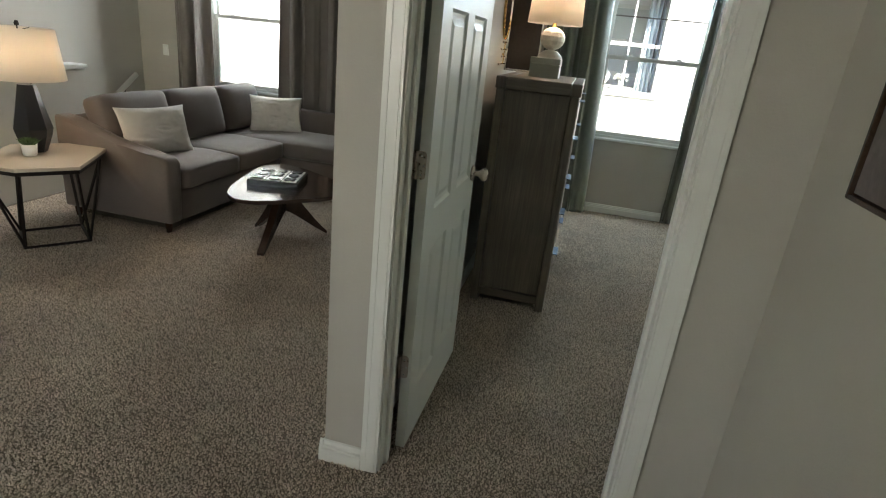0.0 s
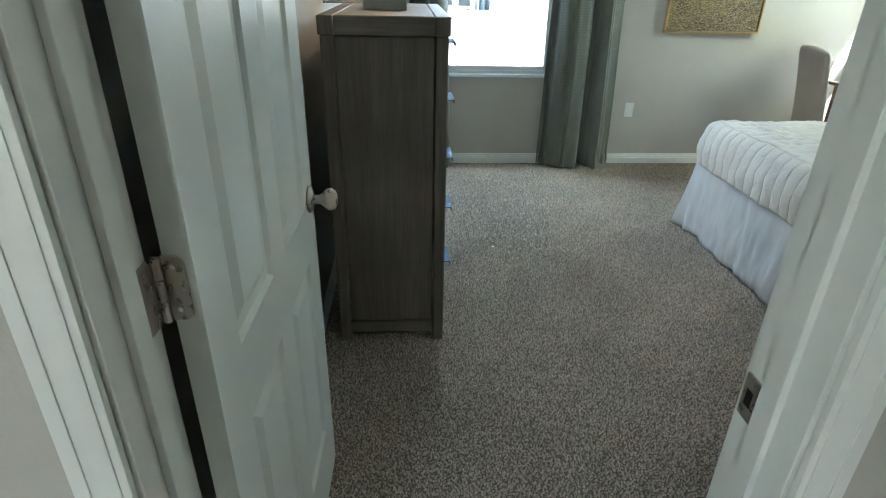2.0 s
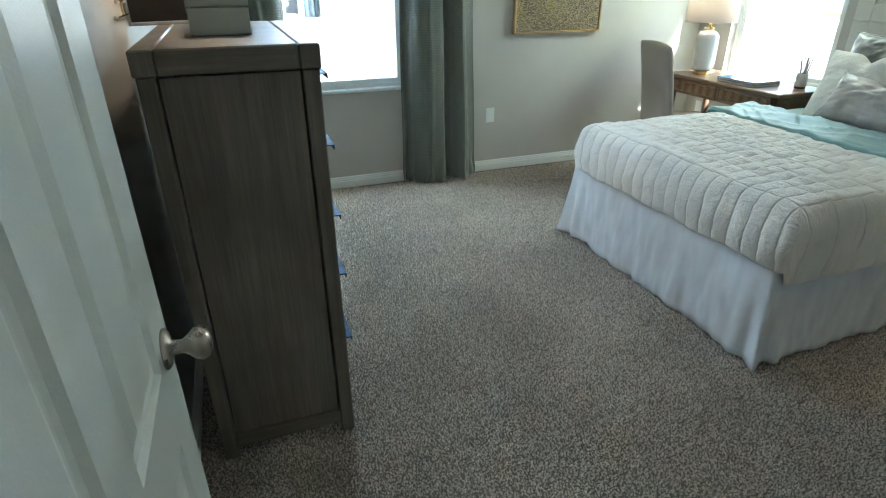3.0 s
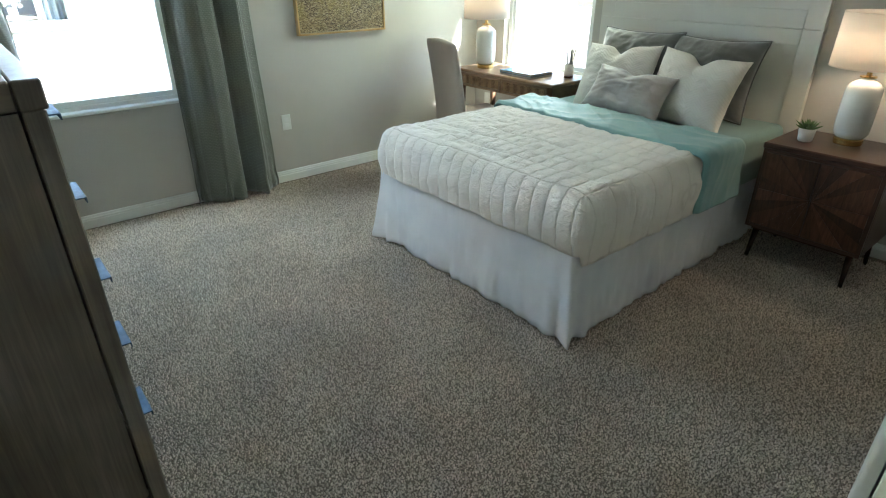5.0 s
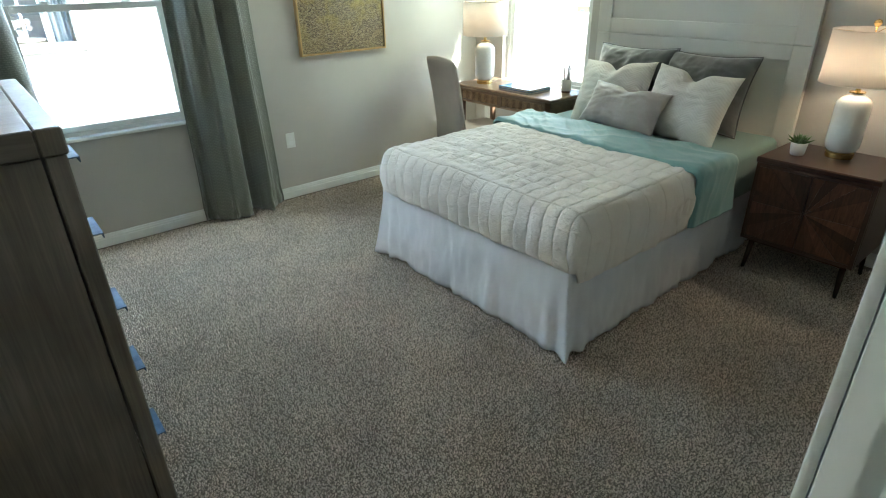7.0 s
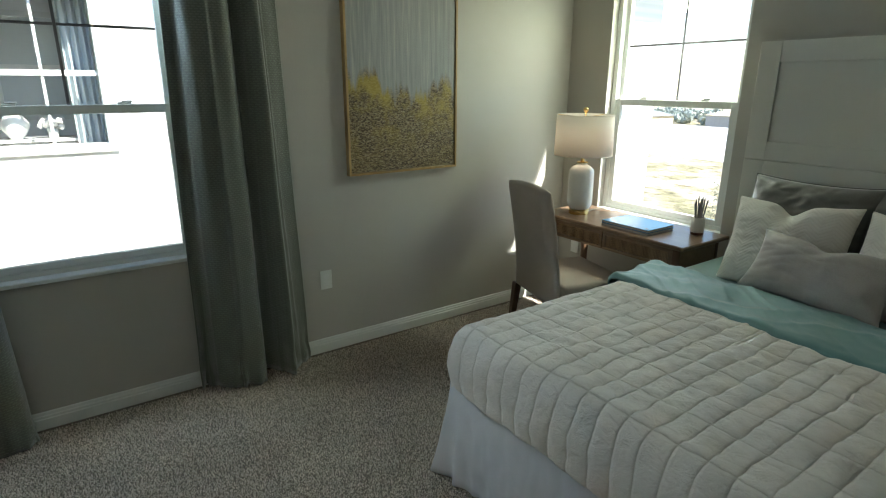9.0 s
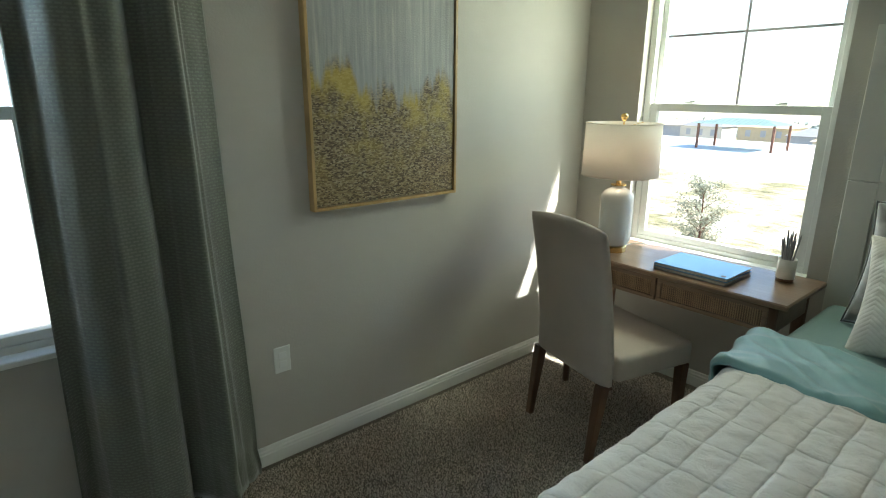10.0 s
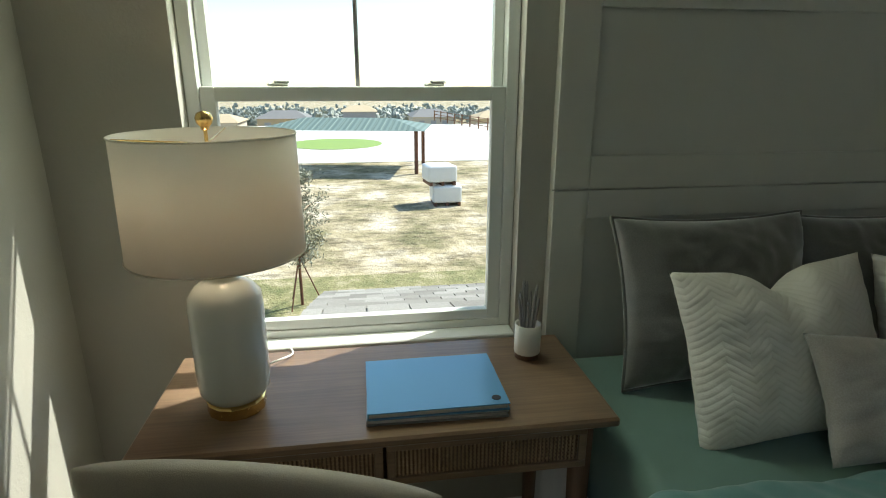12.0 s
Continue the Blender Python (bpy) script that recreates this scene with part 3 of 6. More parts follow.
def hinge_leaf(bm, side, y0, y1, z, w):
    """A plate w wide and 0.09 m tall lying in x and z (side 0) or in y and z (side 1), its outer corners rounded."""
    r, out = 0.012, [(0.0, z - 0.045), (0.0, z + 0.045)]
    out += [(w - r + r * math.sin(a), z + 0.045 - r + r * math.cos(a)) for a in (0, 0.4, 0.8, 1.2, 1.5708)]
    out += [(w - r + r * math.cos(a), z - 0.045 + r - r * math.sin(a)) for a in (0, 0.4, 0.8, 1.2, 1.5708)]
    rings = []
    for d in (y0, y1):
        rings.append([bm.verts.new((u - 0.001, d, v) if side == 0 else (d, -0.004 - u, v)) for u, v in out])
    bm.faces.new(rings[0])
    bm.faces.new(rings[1])
    for q in range(len(out)):
        k = (q + 1) % len(out)
        bm.faces.new((rings[0][q], rings[0][k], rings[1][k], rings[1][q]))
    return bm


for hz in (0.362, 1.095, 1.82):
    h = hinge_leaf(bmesh.new(), 0, -0.0028, -0.0003, hz, 0.026)
    hinge_leaf(h, 1, -0.0125, -0.0105, hz, 0.047)
    for k in range(3):
        rod(h, (-0.0065, -0.006, hz - 0.045 + 0.03 * k), (-0.0065, -0.006, hz - 0.0165 + 0.03 * k), 0.0055)
    part("hinge", h, NICKEL, door, "brushed nickel butt hinge")
    for dx, dz in ((0.010, 0.030), (0.018, 0.0), (0.010, -0.030)):
        part("screw", rod(bmesh.new(), (dx, -0.0029, hz + dz), (dx, -0.0035, hz + dz), 0.0035, None, 8), CHROME, door)
for s in (1, -1):
    bm = lathe([(0.0, 0.0), (0.033, 0.0), (0.034, 0.004), (0.028, 0.009), (0.013, 0.013), (0.011, 0.028), (0.016, 0.036), (0.026, 0.046), (0.0285, 0.056), (0.024, 0.066), (0.012, 0.071), (0.0, 0.072)], 28)
    bmesh.ops.transform(bm, matrix=pose(0.035 if s > 0 else 0, DW - 0.052, 0.937, 0, 90 * s, 0), verts=bm.verts)
    part("door_knob", bm, NICKEL, door, "brushed nickel round knob", True)
part("latch_plate", boxes((0.006, 0.029, DW + 0.0003, DW + 0.002, 0.915, 0.975)), NICKEL, door)


# ---- bed ----
bed = thing("bed", 2.5, 3.53, 0, "made double bed with cream quilt and white pleated skirt", "bed")
BX, BY = 2.5, 3.53


def u_path(x_head, x_foot, yh, r, n_side, n_foot, n_arc):
    """Points from the head end down one side, across the foot and back, with their outward normals."""
    pts = []
    for i in range(n_side):
        f = i / n_side
        pts.append((x_head + (x_foot + r - x_head) * f, yh, 0.0, 1.0))
    for i in range(n_arc):
        a = math.pi / 2 + (math.pi / 2) * i / n_arc
        pts.append((x_foot + r + r * math.cos(a), yh - r + r * math.sin(a), math.cos(a), math.sin(a)))
    for i in range(n_foot):
        f = i / n_foot
        pts.append((x_foot, (yh - r) * (1 - 2 * f), -1.0, 0.0))
    for i in range(n_arc):
        a = math.pi + (math.pi / 2) * i / n_arc
        pts.append((x_foot + r + r * math.cos(a), -yh + r + r * math.sin(a), math.cos(a), math.sin(a)))
    for i in range(n_side + 1):
        f = i / n_side
        pts.append((x_foot + r + (x_head - x_foot - r) * f, -yh, 0.0, -1.0))
    return pts


def seam(v, step, shift, width):
    """0 on a stitched line, 1 between the lines."""
    d = abs((v + shift) / step - round((v + shift) / step)) * step
    return 1 - math.exp(-(d / width) ** 2)


def quilt_mesh():
    xh, xf, yh = 2.66 - BX, 1.555 - BX, 0.735
    rings = [(0.012, 0.395), (0.0, 0.40), (-0.006, 0.42), (-0.010, 0.46), (-0.014, 0.50), (-0.016, 0.54), (-0.014, 0.58), (-0.006, 0.62), (0.004, 0.65), (0.016, 0.675), (0.034, 0.695), (0.058, 0.707)]
    rings += [(0.07 + 0.01303 * k, 0.710) for k in range(51)] + [(0.7345, 0.710)]
    bm = bmesh.new()
    vs = []
    n_side, n_foot, n_arc = 110, 140, 8
    for d, z in rings:
        r = max(0.055 - 0.5 * max(d, 0), 0.003)
        row = []
        for x, y, nx, ny in u_path(xh, xf + d, yh - d, r, n_side, n_foot, n_arc):
            top = min(1.0, max(0.0, (d - 0.01) / 0.05))
            wx, wy = x, y - 0.032
            puff_top = 0.0042 * min(1.0, max(0.15, (d - 0.03) / 0.12)) * seam(wy, 0.0775, 0.0175, 0.016) * seam(wx, 0.146, 0.0175, 0.020)
            face = wy if nx < -0.5 else wx
            puff_side = 0.0026 * seam(face, 0.0775 if nx < -0.5 else 0.146, 0.0175, 0.016)
            ruck = 0.009 * wob(x, y, z, 6) + 0.007 * wob(x * 1.6, y * 0.7, z, 15) + 0.0034 * wob(x * 1.5, y * 0.8, z, 36) + 0.0010 * wob(x, y * 1.4, z, 80)
            out = (puff_side + ruck) * (1 - top)
            if z < 0.5:
                out += 0.012 * (0.5 - z) / 0.1 * wob(x, y, 0, 7)
            up = (puff_top + ruck) * top
            lift = 0.045 * max(0.0, (0.52 - z) / 0.12) * (1.0 if nx < -0.7 else 0.0) + 0.008 * (1 - top) * wob(x, y, 2.0, 8) * (1 if z < 0.45 else 0)
            row.append(bm.verts.new((x + nx * out, y + ny * out - 0.032, z + up + lift)))
        vs.append(row)
    for a, b in zip(vs, vs[1:]):
        for i in range(len(a) - 1):
            bm.faces.new((a[i], a[i + 1], b[i + 1], b[i]))
    return bm


thicken(part("quilt", quilt_mesh(), QUILT, bed, "cream linen quilt stitched in channels and squares", True), 0.006)


def skirt_mesh():
    bm = bmesh.new()
    vs = []
    path = u_path(3.56 - BX, 1.575 - BX, 0.720, 0.02, 230, 180, 8)
    n = 16
    for k in range(n + 1):
        f = k / n
        z = 0.47 - 0.458 * f
        row = []
        for x, y, nx, ny in path:
            s = y * 1.0 if nx < -0.5 else x * 1.0
            fold = 0.9 * wob(s, f * 0.25, 3.0, 6) + 0.7 * wob(s * 1.0, f * 0.2, 8.0, 15) + 0.3 * wob(s, f * 0.4, 5.0, 31)
            corner = math.exp(-((math.hypot(x - (1.575 - BX), abs(y) - 0.720)) / 0.10) ** 2)
            q = (x - (1.575 - BX)) - (0.720 - abs(y))
            out = 0.006 * f + (0.004 + 0.016 * f) * fold * (1 - 0.6 * corner) + 0.065 * f ** 1.5 * corner * (0.5 + 0.5 * math.cos(q * 6.283 / 0.105)) + 0.012 * f
            dx, dy = nx, ny
            dx, dy = dx * (1 - corner) - 0.72 * corner, dy * (1 - corner) + 0.72 * corner * (1 if y > 0 else -1)
            row.append(bm.verts.new((x + dx * out, y + dy * out, z + 0.012 * f * max(0, -fold))))
        vs.append(row)
    for a, b in zip(vs, vs[1:]):
        for i in range(len(a) - 1):
            bm.faces.new((a[i], a[i + 1], b[i + 1], b[i]))
    return bm


thicken(part("bed_skirt", skirt_mesh(), SKIRT, bed, "white cotton gathered bed skirt", True), 0.003)
mt = bmesh.new()
box(mt, 1.60 - BX, 3.565 - BX, -0.728, 0.683, 0.36, 0.672, 0.05, 4)
part("mattress", mt, SAGE, bed, "mattress in a sage green fitted sheet", True)
part("box_base", boxes((1.61 - BX, 3.56 - BX, -0.69, 0.69, 0.02, 0.358), bevel=0.01), SKIRT, bed)


def fold_mesh():
    """The turned-down sheet: a band over the top that hangs down both sides."""

    def fn(u, v):
        s = (v * 2 - 1)
        L = 0.768 + 0.295
        a = s * L
        side = 1 if a > 0 else -1
        m = abs(a)
        if m < 0.723:
            y, z, ny, nz = m, 0.724, 0.0, 1.0
        elif m < 0.803:
            q = (m - 0.723) / 0.08 * math.pi / 2
            y, z, ny, nz = 0.723 + 0.052 * math.sin(q), 0.672 + 0.052 * math.cos(q), math.sin(q), math.cos(q)
        else:
            y, z, ny, nz = 0.775 + 0.02 * (m - 0.803), 0.672 - (m - 0.803), 1.0, 0.0
        edge0 = 2.43 + 0.09 * (s + 1) / 2 + 0.02 * wob(s, 0, 0, 4)
        edge1 = 2.88 + 0.05 * wob(s, 2, 0, 3)
        if m > 0.803:
            edge1 += 0.10 * (m - 0.803)
            edge0 += 0.04 * (m - 0.803)
        x = edge0 + (edge1 - edge0) * u
        roll = -0.02 * math.exp(-(u / 0.035) ** 2) - 0.03 * max(0, (u - 0.9) / 0.1) ** 2
        q1, q2 = x + 0.6 * y * side, x - 0.9 * y * side
        wr = 0.018 * wob(x * 0.8, y * side, z, 6) + 0.030 * max(0.0, 0.3 - abs(wob(q1 * 1.3, q2 * 0.4, z * 0.4, 3.6))) + 0.024 * max(0.0, 0.22 - abs(wob(q2 * 1.6, q1 * 0.5, z * 0.4 + 3, 4.5))) + 0.012 * max(0.0, 0.25 - abs(wob(q2 * 1.2, q1 * 0.4, z + 1, 9))) + 0.0015 * wob(x, y, z, 22)
        h = roll + (0.85 + 0.4 * s) * wr
        return (x - BX, side * (y - 0.006 * min(1.0, m / 0.6) + ny * h) - 0.032, z + nz * h)
    return grid_sheet(60, 200, fn)


thicken(part("turned_down_sheet", fold_mesh(), TEAL, bed, "teal sateen sheet turned down over the quilt", True), 0.008)

hb = thing("headboard", 3.60, 3.497, 0, "tall cream painted panelled wall headboard", "headboard")
hbw = 0.74
stile, zs, top = 0.108, [0.10, 0.66, 1.112, 1.198, 1.202, 1.300, 1.705, 1.81], 1.81
part("back_panel", boxes((-0.004, 0.018, -hbw, hbw, 0.095, 1.805)), PANELW, hb)
for s in (-1, 1):
    part("stile", boxes((-0.020, -0.005, min(s * hbw, s * (hbw - stile)), max(s * hbw, s * (hbw - stile)), 0.096, 1.198), (-0.020, -0.005, min(s * hbw, s * (hbw - stile)), max(s * hbw, s * (hbw - stile)), 1.202, 1.81), bevel=0.0015), PANELW, hb)
for za, zb in ((0.096, 0.2), (1.112, 1.198), (1.202, 1.30), (1.705, 1.81)):
    part("rail", boxes((-0.020, -0.005, -hbw + stile + 0.0005, hbw - stile - 0.0005, za, zb), bevel=0.0015), PANELW, hb)


def pillow_mesh(w, h, t, chop=0.0, crease=0.0, seed=0.0, n=56):
    """A stuffed cushion: local x across, z up from its lower edge, y its thickness."""
    bm = bmesh.new()
    sides = []
    for s in (-1, 1):
        rows = []
        for i in range(n + 1):
            row = []
            for j in range(n + 1):
                u, v = i / n * 2 - 1, j / n * 2 - 1
                pinch_u = 1 - 0.085 * (1 - abs(v) ** 2)
                pinch_v = 1 - 0.085 * (1 - abs(u) ** 2)
                x = u * w / 2 * (pinch_u if abs(u) > 0 else 1)
                z = v * h / 2 * pinch_v
                body = ((1 - abs(u) ** 2.6) * (1 - abs(v) ** 2.6)) ** 0.55
                y = s * (t / 2 * body)
                dent = math.exp(-(u / 0.22) ** 2) * max(0.0, v) ** 2
                z -= chop * dent
                y *= 1 - 0.35 * dent * (chop > 0)
                y += s * body ** 0.5 * (0.012 * wob(x + seed, z, s, 5) + 0.007 * wob(x + seed, z, s, 14) + 0.010 * abs(wob(x * 0.6 + seed, z * 1.5, s, 17)) + 0.003 * wob(x + seed, z * 0.7, s, 40))
                if crease:
                    fold = max(0.0, 0.32 - abs(wob(x * 1.5 + seed, z * 3.2 + 0.8 * x, s, 2.6))) + 0.6 * max(0.0, 0.25 - abs(wob(x * 2.0 - z + seed, z * 2.4, s + 3, 4.3)))
                    y += s * crease * body ** 0.4 * fold
                row.append((x, y, z + h / 2))
            rows.append(row)
        sides.append(rows)
    verts = {}

    def vert(s, i, j):
        key = (0 if i in (0, n) or j in (0, n) else s, i, j)
        if key not in verts:
            p = sides[s][i][j]
            verts[key] = bm.verts.new((p[0], 0.0 if key[0] == 0 and (i in (0, n) or j in (0, n)) else p[1], p[2]))
        return verts[key]
    for s in (0, 1):
        for i in range(n):
            for j in range(n):
                bm.faces.new((vert(s, i, j), vert(s, i + 1, j), vert(s, i + 1, j + 1), vert(s, i, j + 1)))
    return bm


def tube(pts, r, closed=True, seg=8):
    """One smooth bent bar along a line of points."""
    bm = bmesh.new()
    n = len(pts)
    P = [Vector(p) for p in pts]
    rings = []
    for i in range(n):
        a = P[(i - 1) % n] if closed or i else P[0]
        c = P[(i + 1) % n] if closed or i < n - 1 else P[-1]
        q = (c - a).to_track_quat("Z", "Y")
        rings.append([bm.verts.new(P[i] + q @ Vector((r * math.cos(2 * math.pi * k / seg), r * math.sin(2 * math.pi * k / seg), 0))) for k in range(seg)])
    for i in range(n if closed else n - 1):
        a, b = rings[i], rings[(i + 1) % n]
        sh = min(range(seg), key=lambda s: sum((a[k].co - b[(k + s) % seg].co).length for k in range(seg)))
        for k in range(seg):
            bm.faces.new((a[k], a[(k + 1) % seg], b[(k + 1 + sh) % seg], b[(k + sh) % seg]))
    if not closed:
        bm.faces.new(rings[0])
        bm.faces.new(rings[-1])
    return bm


def piping_mesh(w, h, r=0.0055):
    pts = []
    N = 24
    for side in range(4):
        for k in range(N):
            f = k / N * 2 - 1
            u, v = ((f, -1), (1, f), (-f, 1), (-1, -f))[side]
            pts.append((u * w / 2 * (1 - 0.085 * (1 - v * v)), 0.0, v * h / 2 * (1 - 0.085 * (1 - u * u)) + h / 2))
    return tube(pts, r)


def pillow(x, y, z, w, h, t, lean, material, label, name="pillow", yaw=-90, spin=0, chop=0.0, crease=0.0, seed=0.0, piped=None, group="pillows on the bed"):
    p = tagged(new(name), label, "pillow", group)
    p.matrix_world = pose(x, y, z, 0, 0, yaw) @ pose(0, 0, 0, -lean, 0, 0) @ pose(0, 0, 0, 0, spin, 0)
    part("cushion", pillow_mesh(w, h, t, chop, crease, seed), material, p, "", True)
    if piped:
        part("piping", piping_mesh(w, h), piped, p, "corded edge", True)
    return p


pillow(3.31, 3.80, 0.68, 0.60, 0.49, 0.21, 20, VELVET, "slate grey velvet square pillow against the headboard", seed=1, crease=0.035, piped=VELVET)
pillow(3.31, 3.265, 0.675, 0.585, 0.485, 0.21, 20, VELVET, "slate grey velvet square pillow against the headboard", seed=5, crease=0.035, piped=VELVET)
pillow(3.055, 3.755, 0.660, 0.54, 0.45, 0.20, 25, CHEV, "ivory quilted chevron throw pillow", chop=0.055, crease=0.012, seed=2, spin=-3)
pillow(3.04, 3.245, 0.655, 0.54, 0.45, 0.20, 25, CHEV, "ivory quilted chevron throw pillow", chop=0.055, crease=0.012, seed=7, spin=4)
pillow(2.88, 3.55, 0.708, 0.56, 0.29, 0.13, 34, SILVER, "silver velvet lumbar pillow at the front", chop=0.03, crease=0.02, seed=3, spin=3)


# ---- table lamps ----
def table_lamp(x, y, z, group, label):
    lamp = thing("table_lamp", x, y, z, label, "lamp", group)
    part("base", lathe([(0.0, 0), (0.066, 0), (0.067, 0.003), (0.067, 0.026), (0.063, 0.030), (0.0, 0.030)], 14), BRASS, lamp, "polished brass foot")
    part("body", lathe([(0.0, 0.0305), (0.048, 0.0305), (0.067, 0.038), (0.079, 0.058), (0.082, 0.085), (0.082, 0.262), (0.079, 0.290), (0.062, 0.312), (0.042, 0.324), (0.031, 0.329), (0.030, 0.338), (0.0, 0.338)], 48), CERAM, lamp, "glossy white ceramic body", True)
    part("neck", lathe([(0.0, 0.3385), (0.037, 0.3385), (0.037, 0.346), (0.012, 0.349), (0.012, 0.372), (0.016, 0.376), (0.016, 0.42), (0.0, 0.421)], 20), BRASS, lamp)
    r0, r1, z0, z1 = 0.186, 0.181, 0.390, 0.644
    bm = bmesh.new()
    seg = 56
    rows = [(r0, z0), (r1, z1), (r1 - 0.003, z1), (r0 - 0.003, z0)]
    loops = [[bm.verts.new((r * math.cos(2 * math.pi * i / seg), r * math.sin(2 * math.pi * i / seg), zz)) for i in range(seg)] for r, zz in rows]
    for k in range(4):
        for i in range(seg):
            bm.faces.new((loops[k][i], loops[k][(i + 1) % seg], loops[(k + 1) % 4][(i + 1) % seg], loops[(k + 1) % 4][i]))
    shade = part("shade", bm, SHADE, lamp, "off-white linen drum shade", True)
    for r, zz in ((r0 + 0.0006, z0), (r1 + 0.0006, z1)):
        part("binding", tube([(r * math.cos(2 * math.pi * i / seg), r * math.sin(2 * math.pi * i / seg), zz) for i in range(seg)], 0.0022, True, 6), SHADE, shade, "", True)
    sp = bmesh.new()
    for a in (0, 120, 240):
        rod(sp, (0, 0, 0.625), ((r1 - 0.002) * math.cos(radians(a)), (r1 - 0.002) * math.sin(radians(a)), 0.643), 0.002, None, 6)
    rod(sp, (0, 0, 0.421), (0, 0, 0.655), 0.004, None, 8)
    part("spider", sp, BRASS, lamp)
    part("finial", lathe([(0.0, 0.653), (0.008, 0.653), (0.009, 0.659), (0.016, 0.667), (0.018, 0.677), (0.014, 0.687), (0.0, 0.692)], 20), BRASS, lamp, "brass ball finial", True)
    return lamp


def bulb(x, y, z, watts, color):
    ob = new("bulb", bpy.data.lights.new("bulb", "POINT"))
    ob.data.energy, ob.data.color, ob.data.shadow_soft_size = watts, color, 0.035
    ob.location = (x, y, z)


WARM = (1.0, 0.72, 0.48)
table_lamp(3.255, 5.115, 0.7605, "matching ceramic lamps", "white ceramic table lamp with drum shade on the desk")
bulb(3.255, 5.115, 1.27, 0.6, WARM)
table_lamp(3.33, 2.42, 0.6805, "matching ceramic lamps", "white ceramic table lamp lit on the nightstand")
bulb(3.33, 2.42, 1.19, 1.05, WARM)


# ---- nightstand ----
ns = thing("nightstand", 3.27, 2.425, -0.02, "dark mahogany nightstand with sunburst veneer doors", "nightstand")
NX0, NX1, NY = -0.235, 0.22, 0.285
part("top", boxes((NX0 - 0.008, NX1, -NY - 0.006, NY + 0.006, 0.668, 0.70), bevel=0.006), REDWOOD, ns)
part("body", boxes((NX0 + 0.02, NX1 - 0.002, -NY, NY, 0.215, 0.6675), bevel=0.004), REDWOOD, ns)
for s in (-1, 1):
    y0, y1 = (0.002, NY - 0.022) if s > 0 else (-NY + 0.022, -0.002)
    d = part("door", boxes((NX0 + 0.004, NX0 + 0.019, y0, y1, 0.237, 0.650)), REDWOOD, ns)
    cz, cy = 0.4435, 0.0
    rim = []
    for k in range(0, 13):
        a = radians(-90 + 15 * k)
        dy, dz = math.cos(a) * s, math.sin(a)
        f = min((y1 if s > 0 else -y0) / max(abs(dy), 1e-6), 0.205 / max(abs(dz), 1e-6))
        rim.append((dy * f, dz * f))
    for k in range(12):
        bm = bmesh.new()
        lift = 0.002 + 0.003 * ((k * 7) % 3)
        tri = [(0.003 * s, 0.0), rim[k], rim[k + 1]]
        if abs(abs(rim[k][0]) - abs(rim[k + 1][0])) > 1e-4 and abs(abs(rim[k][1]) - abs(rim[k + 1][1])) > 1e-4:
            tri = [tri[0], rim[k], (max((rim[k][0], rim[k + 1][0]), key=abs), max((rim[k][1], rim[k + 1][1]), key=abs)), rim[k + 1]]
        fr = [bm.verts.new((NX0 + 0.0035 - lift, y * 0.995 + 0.002 * s, cz + z * 0.995)) for y, z in tri]
        bk = [bm.verts.new((NX0 + 0.0035, y * 0.995 + 0.002 * s, cz + z * 0.995)) for y, z in tri]
        bm.faces.new(fr)
        for q in range(len(tri)):
            bm.faces.new((fr[q], fr[(q + 1) % len(tri)], bk[(q + 1) % len(tri)], bk[q]))
        part("veneer_wedge", bm, SUNBURST, d)
part("door_surround", boxes((NX0, NX0 + 0.019, -NY + 0.001, -NY + 0.021, 0.216, 0.667), (NX0, NX0 + 0.019, NY - 0.021, NY - 0.001, 0.216, 0.667), (NX0, NX0 + 0.019, -NY + 0.0215, NY - 0.0215, 0.652, 0.667), (NX0, NX0 + 0.019, -NY + 0.0215, NY - 0.0215, 0.216, 0.235)), REDWOOD, ns)
part("base_frame", boxes((NX0 + 0.03, NX1 - 0.03, -NY + 0.03, NY - 0.03, 0.195, 0.2145)), DARKWOOD, ns)
for sx in (-1, 1):
    for sy in (-1, 1):
        bm = rod(bmesh.new(), (0.19 * sx * 1.06 - 0.005, 0.245 * sy, 0.02), (0.17 * sx - 0.005, 0.235 * sy, 0.196), 0.010, 0.017)
        part("leg", bm, DARKWOOD, ns, "", True)


def succulent(x, y, z, s, group=""):
    pot = thing("potted_succulent", x, y, z, "small succulent in a white ribbed pot", "plant", group)
    part("pot", lathe([(0.0, 0), (0.026 * s, 0), (0.030 * s, 0.004), (0.036 * s, 0.06 * s), (0.033 * s, 0.06 * s), (0.031 * s, 0.052 * s), (0.0, 0.052 * s)], 28, lambda a: 1 + 0.012 * math.cos(14 * a)), CUPW, pot, "white ribbed ceramic pot", True)
    rnd = random.Random(4)
    for k in range(26):
        bm = bmesh.new()
        a, el, ln = k * 2.4, radians(25 + 60 * (k / 26)), (0.055 - 0.018 * k / 26) * s
        base = Vector((0.012 * math.cos(a) * (1 - k / 26), 0.012 * math.sin(a) * (1 - k / 26), 0.053)) * s
        d = Vector((math.cos(a) * math.cos(el), math.sin(a) * math.cos(el), math.sin(el)))
        rod(bm, base, base + d * ln * 0.5, 0.003 * s, 0.0055 * s, 6)
        rod(bm, base + d * ln * 0.5, base + d * ln * (1 + 0.2 * rnd.random()), 0.0055 * s, 0.0006, 6)
        part("leaf", bm, LEAF, pot, "", True)
    return pot


LEAF = leaf_material("succulent_leaf", (0.05, 0.11, 0.03), (0.12, 0.20, 0.06))
succulent(3.21, 2.585, 0.6805, 1.15)


